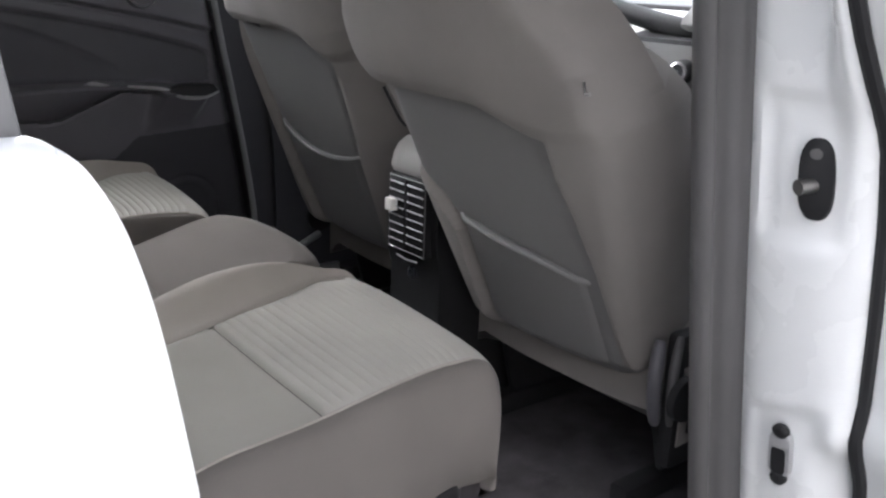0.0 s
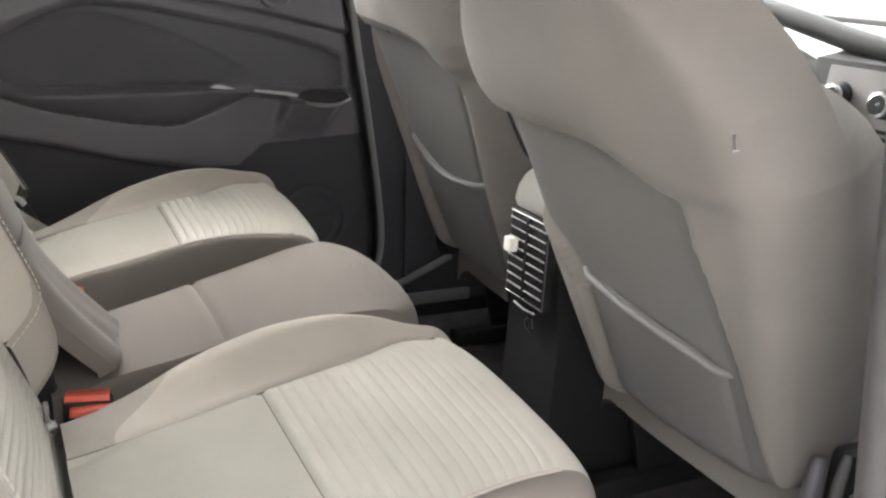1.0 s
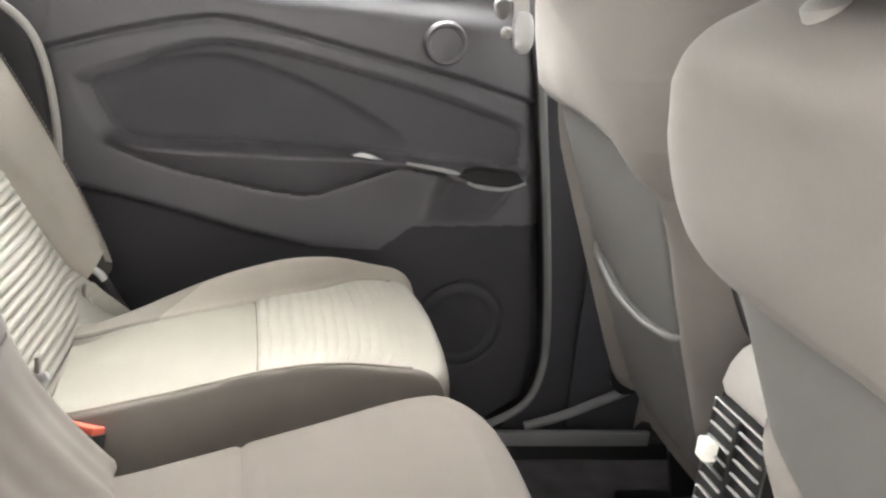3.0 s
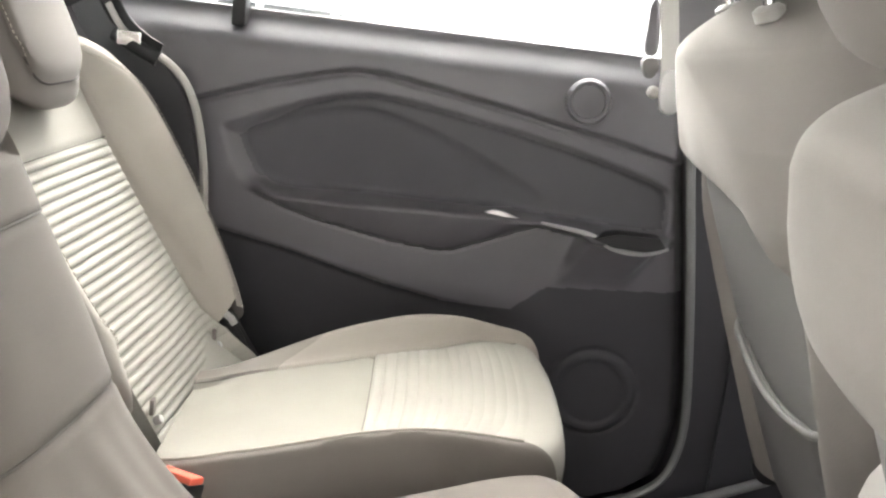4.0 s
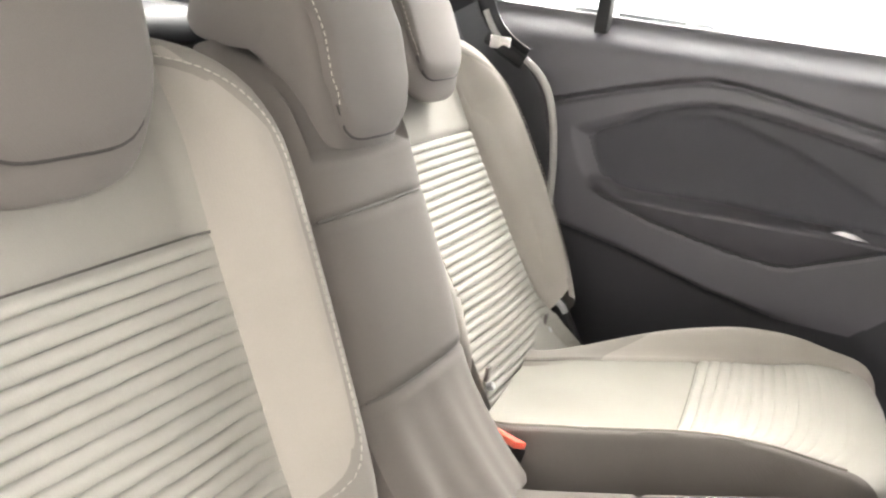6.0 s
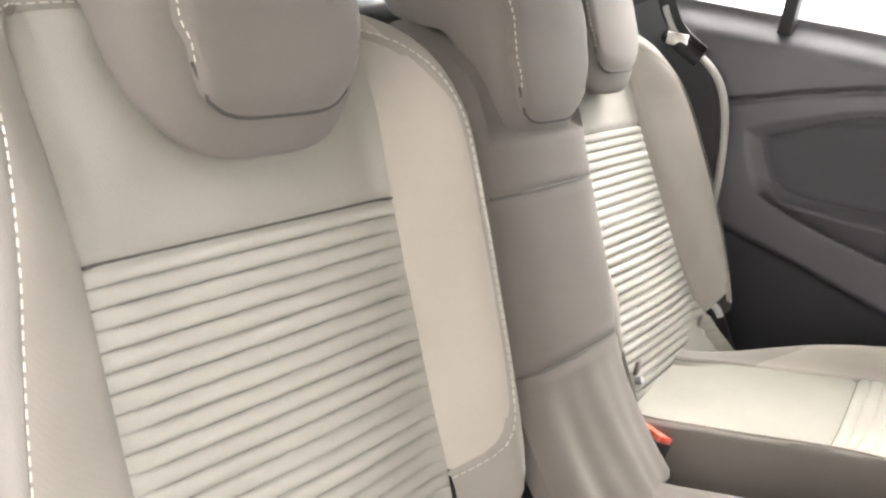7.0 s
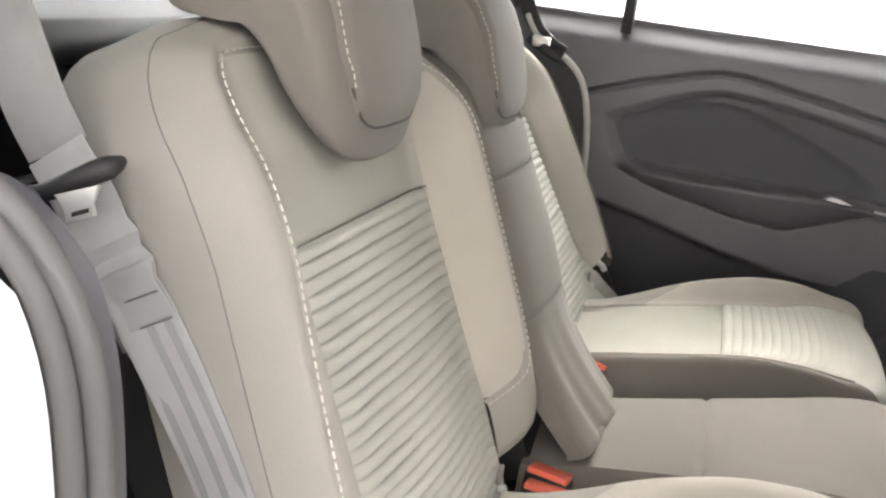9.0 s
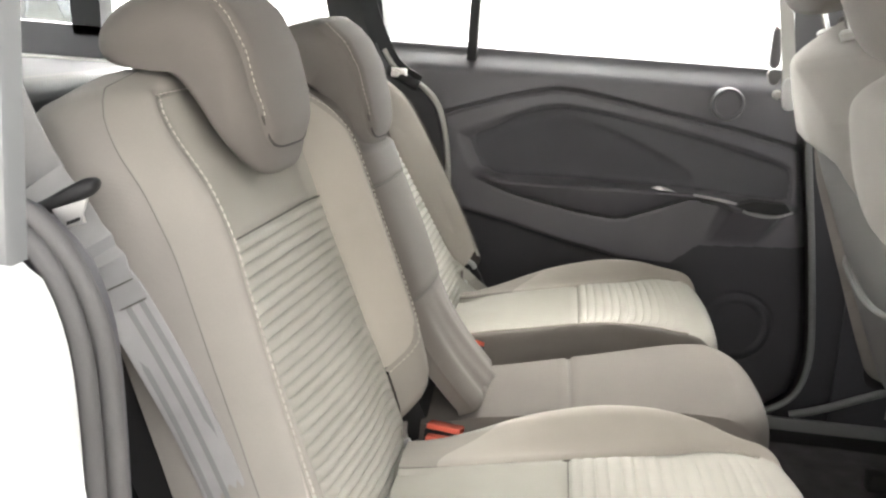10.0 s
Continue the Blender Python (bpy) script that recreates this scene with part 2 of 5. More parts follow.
def back_height(u, v, sgn):
    """Depth of the backrest's cloth: low bolster on the door side (sgn), a higher one on the inner side."""
    outer = u * sgn > 0
    edge = lerp_table((OUT_EDGE if sgn < 0 else FAR_EDGE) if outer else IN_EDGE, v)
    crest = (0.032 if sgn < 0 else 0.056) if outer else (0.062 if sgn < 0 else 0.034)
    a = abs(u)
    h = crest * smooth(0.135, edge, a) ** 0.9 * (1 - 0.45 * smooth(0.38, 0.50, v))
    h += 0.010 * math.exp(-((v - 0.12) / 0.12) ** 2) * (1 - smooth(0.0, 0.2, a))
    if outer and sgn < 0:
        h -= 0.015 * smooth(0.33, 0.45, v) * smooth(0.10, 0.17, a)
    return h - 0.012 * smooth(0.40, 0.5, v)


def seam_dip(d, width=0.0035, depth=0.0035):
    return -depth * math.exp(-(d / width) ** 2)


def rib_wave(x, pitch):
    """Padded ribs with narrow sewn valleys."""
    f = (x / pitch) % 1.0
    return abs(math.sin(math.pi * f)) ** 0.36


def edge_band(curve, normal_of, profile, place, closed=False):
    """A band that rolls outwards from an edge curve; profile: (outwards, height) pairs."""
    rings = []
    for i, c in enumerate(curve):
        n, k = normal_of(i)
        rings.append([place(c, n, d * k, h) for d, h in profile])
    return loft(rings, closed=False, caps=False)


def curve_normals(curve):
    out = []
    for i in range(len(curve)):
        d = curve[min(i + 1, len(curve) - 1)] - curve[max(i - 1, 0)]
        n = Vector((d.y, -d.x)).normalized()
        out.append(n)
    return out


def headrest(L, fw, up, u0, half, pad, parent, dv=0.0):
    """A comma-shaped head restraint lowered over the top of the backrest."""
    prof = rounded([(0.036, 0.384), (0.050, 0.408), (0.060, 0.455), (0.067, 0.51), (0.060, 0.560), (0.036, 0.592), (-0.01, 0.601), (-0.062, 0.595), (-0.088, 0.572),
                    (-0.085, 0.546), (-0.045, 0.533), (-0.012, 0.515), (0.004, 0.47), (0.012, 0.42), (0.020, 0.388)], 2, True)
    prof = [Vector((p.x, p.y + dv)) for p in prof]
    c = Vector((0.020, 0.50 + dv))
    rings = []
    for i in range(25):
        s = -1 + 2 * i / 24
        x = math.sin(s * math.pi / 2)
        f = (1 - abs(x) ** 3.2) ** (1 / 2.6) if abs(x) < 1 else 0.0
        f = 0.42 + 0.58 * f
        ring = []
        for p in prof:
            q = c + (p - c) * f
            low = smooth(0.47 + dv, 0.39 + dv, q.y)
            ring.append(L(q.x, u0 + x * half * (1 - 0.16 * low), q.y))
        rings.append(ring)
    ob = part("headrest", loft(rings), M_HEAD, parent, "padded grey cloth head restraint")

    def face(sg, t):
        x = (sg * 2 - 1)
        v = 0.410 + dv + t * 0.172 + 0.036 * (1 - max(0.0, 1 - abs(x) ** 4.5) ** 0.6) * (1 - smooth(0, 0.45, t))
        w = 1 - 0.10 * (1 - smooth(0, 0.40, t)) ** 2
        e = min(1 - abs(x), t * 1.3, 1.0)
        z = lerp_table([(0.405, 0.0470), (0.43, 0.0545), (0.46, 0.0605), (0.51, 0.0655), (0.55, 0.0600), (0.585, 0.041)], v - dv)
        bulge = 0.0065 * smooth(0, 0.09, e) - 0.005 * (x * x)
        return L(z + 0.0030 + bulge, u0 + x * pad * w, v)
    part("pad", grid(face, 28, 24, -fw * 0.012), M_HEAD, ob)
    rim = [Vector(face(0.0, 1 - i / 14)) for i in range(15)] + [Vector(face(i / 14, 0.0)) for i in range(1, 15)] + [Vector(face(1.0, i / 14)) for i in range(1, 15)]
    stitches(rim[:15], 0.0066, 0.0042, 0.0005, "stitching", M_DULL, ob, fw * 0.0030)
    part("piping", tube(rim[14:36], 0.0013, 6), M_GAP, ob)
    return ob


def backrest(L, fw, up, parent, sgn):
    """Front of an outer seat's backrest; sgn: the side on which the door is."""
    top, low = 0.495, -0.045

    def top_at(u):
        return top - 0.10 * smooth(0.12, 0.215, abs(u)) ** 1.6

    def patch(u0, u1, v0, v1, ribs=0.0, dips=(1, 1, 1, 1)):
        def fn(s, t):
            u = u0 + (u1 - u0) * s
            vt = v1 if v1 < 0.45 else top_at(u)
            v = v0 + (vt - v0) * t
            h = back_height(u, v, sgn)
            if ribs:
                fade = smooth(0, 0.03, s) * smooth(0, 0.03, 1 - s)
                h += 0.0061 * rib_wave(v1 - v, ribs) * fade
            ds = (s * abs(u1 - u0), (1 - s) * abs(u1 - u0), (v - v0), (vt - v))
            for k in range(4):
                if dips[k]:
                    h += seam_dip(ds[k])
            return L(h, u, v)
        return fn

    def bolster(side):
        table = (OUT_EDGE if sgn < 0 else FAR_EDGE) if side == sgn else IN_EDGE

        def fn(s, t):
            if side == sgn:
                v0 = low + 0.095 * smooth(0.35, 1.0, s) if sgn < 0 else 0.030 + 0.025 * s
            else:
                v0 = 0.105 + 0.055 * s ** 2.2
            vt = 0.490 - 0.006 * s if side == sgn < 0 else 0.482 - (0.082 if side == sgn else 0.088) * s ** 2.2
            v = v0 + (vt - v0) * t
            u = 0.1505 + (lerp_table(table, v) - 0.1505) * s
            return L(back_height(side * u, v, sgn) + seam_dip(s * 0.05), side * u, v)
        return fn
    upper = part("upper_panel", grid(patch(-0.1505, 0.1505, 0.338, top), 40, 26, -fw * 0.02), M_UPPER, parent)
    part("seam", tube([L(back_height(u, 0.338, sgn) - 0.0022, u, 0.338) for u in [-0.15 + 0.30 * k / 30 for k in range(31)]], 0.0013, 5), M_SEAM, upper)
    part("ribbed_insert", grid(patch(-0.1505, 0.1505, low, 0.338, 0.0131), 24, 468, -fw * 0.02), M_LIGHT, parent, "light ribbed cloth insert")
    for side in (-1, 1):
        part("bolster", grid(bolster(side), 16, 70, -fw * 0.02), M_BOLSTER, parent)
    # the rolled side, over the top and down again
    inner = [(0.150, 0.098), (0.172, 0.112), (0.190, 0.135), (0.197, 0.17), (0.199, 0.25), (0.199, 0.32), (0.197, 0.385), (0.186, 0.445), (0.13, top - 0.005)]
    outer = [(0.225, 0.035), (0.246, 0.055), (0.248, 0.10), (0.231, 0.23), (0.212, 0.33), (0.197, 0.39), (0.181, 0.44), (0.168, 0.478), (0.154, top), (0.10, top)]
    if sgn > 0:
        outer = [(lerp_table(FAR_EDGE, v) - 0.001, v) for v in (0.035, 0.06, 0.10, 0.14, 0.19, 0.23, 0.28, 0.33, 0.37, 0.41, 0.45)] + [(0.12, top - 0.005)]
    if sgn < 0:
        pts = [(-a, b) for a, b in outer] + [(0, top)] + inner[::-1]
    else:
        pts = [(-a, b) for a, b in inner] + [(0, top)] + outer[::-1]
    curve = resample([p.to_3d() for p in rounded([Vector(p) for p in pts], 2)], 100)
    curve = [c.to_2d() for c in curve]
    ns = [-n for n in curve_normals(curve)]
    prof = [(-0.008, -0.003), (-0.003, 0.0005), (0.004, 0.001), (0.018, -0.002), (0.034, -0.010), (0.048, -0.026), (0.056, -0.048), (0.060, -0.072), (0.057, -0.094), (0.045, -0.108), (0.02, -0.114)]
    prof = [p.to_2d() for p in resample([Vector((*p, 0)) for p in prof], 22)]

    def place(c, n, d, h):
        k = 1 - 0.35 * smooth(0.42, 0.5, c.y)
        if c.x * sgn < 0:
            k *= 0.80
        else:
            k *= min(1.0, max(0.35, (0.262 - abs(c.x)) / 0.063)) if c.y < 0.42 else 1.0
        if sgn < 0 and c.x < 0 and d > 0:
            steep = smooth(0.08, 0.15, -c.x)
            d, h = d * (1 - 0.34 * steep), h - 0.012 * steep * smooth(0.01, 0.045, d)
        low_in = smooth(0.16, -0.03, c.y)
        q = c + n * d * k * (1 - 0.3 * low_in)
        if c.x * sgn < 0:
            q.y -= 0.050 * smooth(0.22, 0.13, c.y) * smooth(0.003, 0.03, d)
        return L(back_height(c.x, c.y, sgn) + h, q.x, q.y)
    cut = max(i for i, p in enumerate(prof) if p.x <= 0.0505 and p.y > -0.05)
    part("edge_roll", edge_band(curve, lambda i: (ns[i], 1.0), prof[:cut + 1], place), M_ROLL, parent)
    roll = part("side_panel", edge_band(curve, lambda i: (ns[i], 1.0), prof[cut:], place), M_CLOTH, parent, "grey cloth side")
    crest = [Vector(place(c, n, 0.0, 0.001)) for c, n in zip(curve, ns)]
    stitches(crest, 0.0076, 0.0048, 0.00062, "stitching", M_THREAD, roll, fw * 0.0028)
    fold = [Vector(place(c, n, 0.0495, -0.0295)) for c, n in zip(curve, ns)]
    part("seam", tube(fold[2:-2], 0.00045, 5), M_SEAM, roll)
    # hard shell behind
    shell = [(-0.225, low - 0.05), (-0.235, 0.36), (-0.18, 0.45), (-0.12, 0.48), (0.12, 0.48), (0.18, 0.45), (0.235, 0.36), (0.225, low - 0.05)]
    part("back_shell", prism(shell, lambda a, b, c: L(-0.135 + c, a, b), 0.10, 0.01), M_BLACK, parent)
    # anchor buttons at the foot of the insert
    for u in (-0.14, 0.14):
        where = L(0.012, u, 0.0)
        bt = part("anchor_button", lathe([(0.0055, -0.006), (0.0062, 0.0), (0.005, 0.003), (0.0025, 0.0035)], lambda a, b, c: where + up * a + Vector((0, b, 0)) + fw * c, 12), M_SILVER, parent)
        bm = box(-0.0025, 0.0025, -0.006, 0.006, -0.010, 0.010, 0.001)
        bmesh.ops.transform(bm, matrix=Matrix.Translation(L(0.013, u, 0.018)), verts=bm.verts)
        part("anchor_tag", bm, M_CLOTH, bt)
    return upper


def rounded_table(points, times=2):
    """A polyline with cut corners, as lookups by its share of length."""
    pts = resample([Vector((*p, 0)) if len(p) == 2 else Vector(p) for p in rounded([Vector((*p, 0)) if len(p) == 2 else Vector(p) for p in points], times)], 60)

    def at(f):
        k = min(1.0, max(0.0, f)) * 59
        i = min(58, int(k))
        return pts[i].lerp(pts[i + 1], k - i)
    return at


SIDE_FALL = rounded_table([(0.0, 0.0), (0.010, 0.001), (0.024, -0.010), (0.038, -0.034), (0.045, -0.065), (0.045, -0.10), (0.036, -0.135), (0.020, -0.165)])
FRONT_FALL = rounded_table([(0.0, 0.0), (0.016, -0.003), (0.032, -0.012), (0.044, -0.030), (0.049, -0.055), (0.047, -0.085), (0.036, -0.12), (0.018, -0.155)])
# over the thigh bolster: share of the way to the crest, share of its height, share of the way beyond it, and the fall
OVER_A = rounded_table([(0.0, 0.0, 0.0), (0.14, 0.04, 0.0), (0.42, 0.50, 0.0), (0.72, 0.93, 0.0), (1.0, 1.0, 0.0), (1.0, 1.0, 0.40), (1.0, 1.0, 0.75), (1.0, 1.0, 1.0), (1.0, 1.0, 1.05), (1.0, 1.0, 1.0)])
OVER_B = rounded_table([(0.0, 0.0), (0.1, 0.0), (0.2, 0.0), (0.3, 0.0), (0.4, 0.0), (0.5, -0.008), (0.62, -0.030), (0.75, -0.075), (0.88, -0.125), (1.0, -0.17)])


def cushion(parent, near, far, crest, z_near, z_crest, seam_x, xf=0.408, side=1.0, out=1.0, ribs=True, facing=(0.05, 0.06), beyond=0.065, plump=0.0):
    """A seat cushion between its piped edge (near) and its thigh bolster (far edge of the insert, then the crest); tables over x."""
    x0, base = -0.045, 0.295

    def surface(a, q):
        roll = FRONT_FALL((q - xf) / 0.20) if q > xf else Vector((0, 0, 0))
        x = min(q, xf)
        p, e, c, zp, zc = (sum(lerp_table(tb, x + o) for o in (-0.03, -0.015, 0.0, 0.015, 0.03)) / 5 for tb in (near, far, crest, z_near, z_crest))
        ze = zp + 0.004 + (zc - zp) * 0.10
        front = smooth(0.20, xf, x)
        ze += (zc - ze) * 0.45 * front ** 2 if ribs else 0.0
        if a <= 1:
            d = SIDE_FALL(1 - a)
            y, z = p - d.x * side, zp + d.y
        elif a <= 2:
            f = a - 1
            y, z = p + (e - p) * f, zp + (ze - zp) * f ** 1.6 + plump * 4 * f * (1 - f)
            if q <= xf:
                wide = e - p
                for d in (f * wide, (1 - f) * wide):
                    z += seam_dip(d, 0.0035, 0.003) if ribs else 0.0
                z += seam_dip(abs(q - seam_x), 0.003, 0.0035)
                if ribs and q > seam_x:
                    deep = 1 - 0.60 * smooth(seam_x + 0.06, seam_x + 0.16, q)
                    z += 0.0050 * rib_wave(q - seam_x, 0.0158) * deep * smooth(0, 0.05, f) * smooth(0, 0.05 + 0.10 * front, 1 - f) * smooth(xf, xf - 0.02, q)
        else:
            g, h = OVER_A((a - 2) / 2), OVER_B((a - 2) / 2)
            y, z = e + (c - e) * g.x + beyond * g.z, ze + (zc - ze) * g.y + h.y
        o = c + beyond
        back = 0.105 * math.exp(-max(0.0, o - y) / 0.050) if ribs else 0.05 * math.exp(-max(0.0, o - y) / 0.03)
        back += 0.060 * math.exp(-max(0.0, y - p + 0.045 * side) / 0.040)
        x = x + roll.x * out - back * smooth(0.12, xf, x) * (1.0 if q <= xf else 1 - 0.12 * min(1.0, (q - xf) / 0.1))
        z -= 0.010 * smooth(0.05, -0.045, q) * (1 if a < 2 else 0)
        return Vector((x, y, max(base, z + roll.y)))
    end = xf + 0.20

    def sheet(a0, a1, q0, q1, nu, nv):
        lo = q0 if callable(q0) else (lambda a: q0)
        hi = q1 if callable(q1) else (lambda a: q1)
        return grid(lambda s, t: surface(a0 + (a1 - a0) * s, lo(a0 + (a1 - a0) * s) + (hi(a0 + (a1 - a0) * s) - lo(a0 + (a1 - a0) * s)) * t), nu, nv)
    cloth = M_LIGHT if ribs else M_MID
    part("cushion_rear", sheet(1, 2, x0, seam_x, 36, 26), M_PLAIN if ribs else M_MID, parent)
    part("cushion_front", sheet(1, 2, seam_x, xf, 36, 190 if ribs else 30), cloth, parent, "light ribbed cloth" if ribs else "")
    part("cushion_nose", sheet(1, 2, xf, end, 36, 28), cloth, parent)
    # the side's shade is put into a darker cloth colour
    part("cushion_side", sheet(0, 1, x0, end, 22, 80), M_SIDE if ribs else M_MID, parent, "grey cloth side, shade put into its darker colour" if ribs else "")
    if ribs:
        edge = lambda a: facing[0] + facing[1] * smooth(2.0, 3.0, a)
        part("thigh_bolster", sheet(2, 4, edge, end, 46, 90), M_BOLSTER, parent)
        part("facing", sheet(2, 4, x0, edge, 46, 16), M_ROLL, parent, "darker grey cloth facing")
        part("piping", tube([surface(1, x0 + (xf - x0) * k / 40) + Vector((0, 0, 0.0004)) for k in range(41)], 0.0022, 6), M_BOLSTER, parent)
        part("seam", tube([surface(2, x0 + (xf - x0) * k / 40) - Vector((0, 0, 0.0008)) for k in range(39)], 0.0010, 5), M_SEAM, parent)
    else:
        part("cushion_side", sheet(2, 4, x0, end, 30, 80), M_MID, parent)
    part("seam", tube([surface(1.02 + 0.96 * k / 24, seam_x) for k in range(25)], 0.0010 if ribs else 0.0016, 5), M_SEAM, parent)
    yp, yo = lerp_table(near, 0.2), lerp_table(crest, 0.2) + beyond
    under = [(x0, yp + 0.01), (xf - 0.06, yp + 0.01), (xf - 0.01, yp + 0.06), (xf - 0.03, yo - 0.09), (xf - 0.09, yo - 0.03), (x0, yo - 0.03)]
    part("cushion_base", prism(under, lambda a, b, c: Vector((a, b, 0.262 + c)), 0.05, 0.006), M_BLACK, parent)


def seat_base(yc, parent, half):
    for s in (-1, 1):
        part("rail", box(-0.10, 0.40, yc + s * half - 0.02, yc + s * half + 0.02, FLOOR, FLOOR + 0.045, 0.006), M_BLACK, parent)
        legs = [(0.30, FLOOR + 0.04), (0.36, FLOOR + 0.04), (0.33, 0.29), (0.24, 0.29)]
        part("leg", prism(legs, lambda a, b, c: Vector((a, yc + s * half - 0.012 + c, b)), 0.024, 0.003), M_BLACK, parent)
        legs = [(-0.08, FLOOR + 0.04), (-0.01, FLOOR + 0.04), (0.05, 0.29), (-0.04, 0.29)]
        part("leg", prism(legs, lambda a, b, c: Vector((a, yc + s * half - 0.012 + c, b)), 0.024, 0.003), M_BLACK, parent)


def outer_seat(yc, sgn, recline):
    seat = thing("rear_seat", (0.15, yc, FLOOR), "grey cloth rear car seat with pale ribbed insert", "car seat", "rear seats")
    L, fw, up = seat_space(yc, recline, 0.0, 0.3 if sgn < 0 else 0.1)
    backrest(L, fw, up, seat, sgn)
    headrest(L, fw, up, -0.010, 0.108, 0.086, seat)
    if sgn < 0:
        cushion(seat, [(-0.04, -0.575), (0.0, -0.573), (0.13, -0.566), (0.25, -0.546), (0.40, -0.510)], [(-0.07, -0.336), (0.0, -0.322), (0.157, -0.283), (0.38, -0.216)],
                [(-0.04, -0.215), (0.03, -0.200), (0.10, -0.182), (0.20, -0.167), (0.29, -0.164), (0.36, -0.172), (0.41, -0.19)],
                [(-0.04, 0.468), (0.10, 0.474), (0.25, 0.478), (0.35, 0.472), (0.41, 0.462)],
                [(-0.04, 0.468), (0.03, 0.486), (0.10, 0.515), (0.19, 0.534), (0.28, 0.536), (0.35, 0.524), (0.41, 0.500)], 0.157, xf=0.416, facing=(0.0, 0.07), beyond=0.05)
    else:
        cushion(seat, [(-0.04, 0.190), (0.0, 0.190), (0.04, 0.197), (0.10, 0.226), (0.18, 0.268), (0.30, 0.302), (0.42, 0.320)], [(-0.05, 0.362), (0.0, 0.400), (0.10, 0.448), (0.20, 0.500), (0.36, 0.578)],
                [(-0.04, 0.43), (0.03, 0.470), (0.14, 0.533), (0.24, 0.580), (0.33, 0.594), (0.41, 0.594)],
                [(-0.04, 0.468), (0.10, 0.474), (0.25, 0.479), (0.35, 0.472), (0.41, 0.462)],
                [(-0.04, 0.470), (0.02, 0.486), (0.07, 0.508), (0.14, 0.530), (0.24, 0.543), (0.32, 0.541), (0.41, 0.520)], 0.184, xf=0.413, side=0.7, facing=(0.055, 0.06), beyond=0.06)
    seat_base(yc, seat, 0.17)
    # recliner lever beside the hip on the door side
    hip = yc + sgn * (0.232 if sgn < 0 else 0.172)
    cover = [(-0.095, 0.500), (-0.060, 0.503), (-0.036, 0.476), (0.002, 0.418), (-0.010, 0.395), (-0.085, 0.395)]
    rc = part("recliner_cover", prism(cover, lambda a, b, c: Vector((a, hip + sgn * c, b)), 0.028, 0.006), M_BLACK, seat)
    part("recliner_lever", tube([Vector((-0.058, hip + sgn * 0.006, 0.490)), Vector((-0.042, hip - sgn * 0.006, 0.486)), Vector((-0.026, hip - sgn * 0.008, 0.462)), Vector((-0.012, hip - sgn * 0.006, 0.428))], 0.008, 8), M_BLACK, rc)
    part("lever_tip", tube([Vector((-0.050, hip - sgn * 0.004, 0.493)), Vector((-0.040, hip - sgn * 0.010, 0.489)), Vector((-0.034, hip - sgn * 0.010, 0.480))], 0.006, 8), M_SILVER, rc)
    return seat


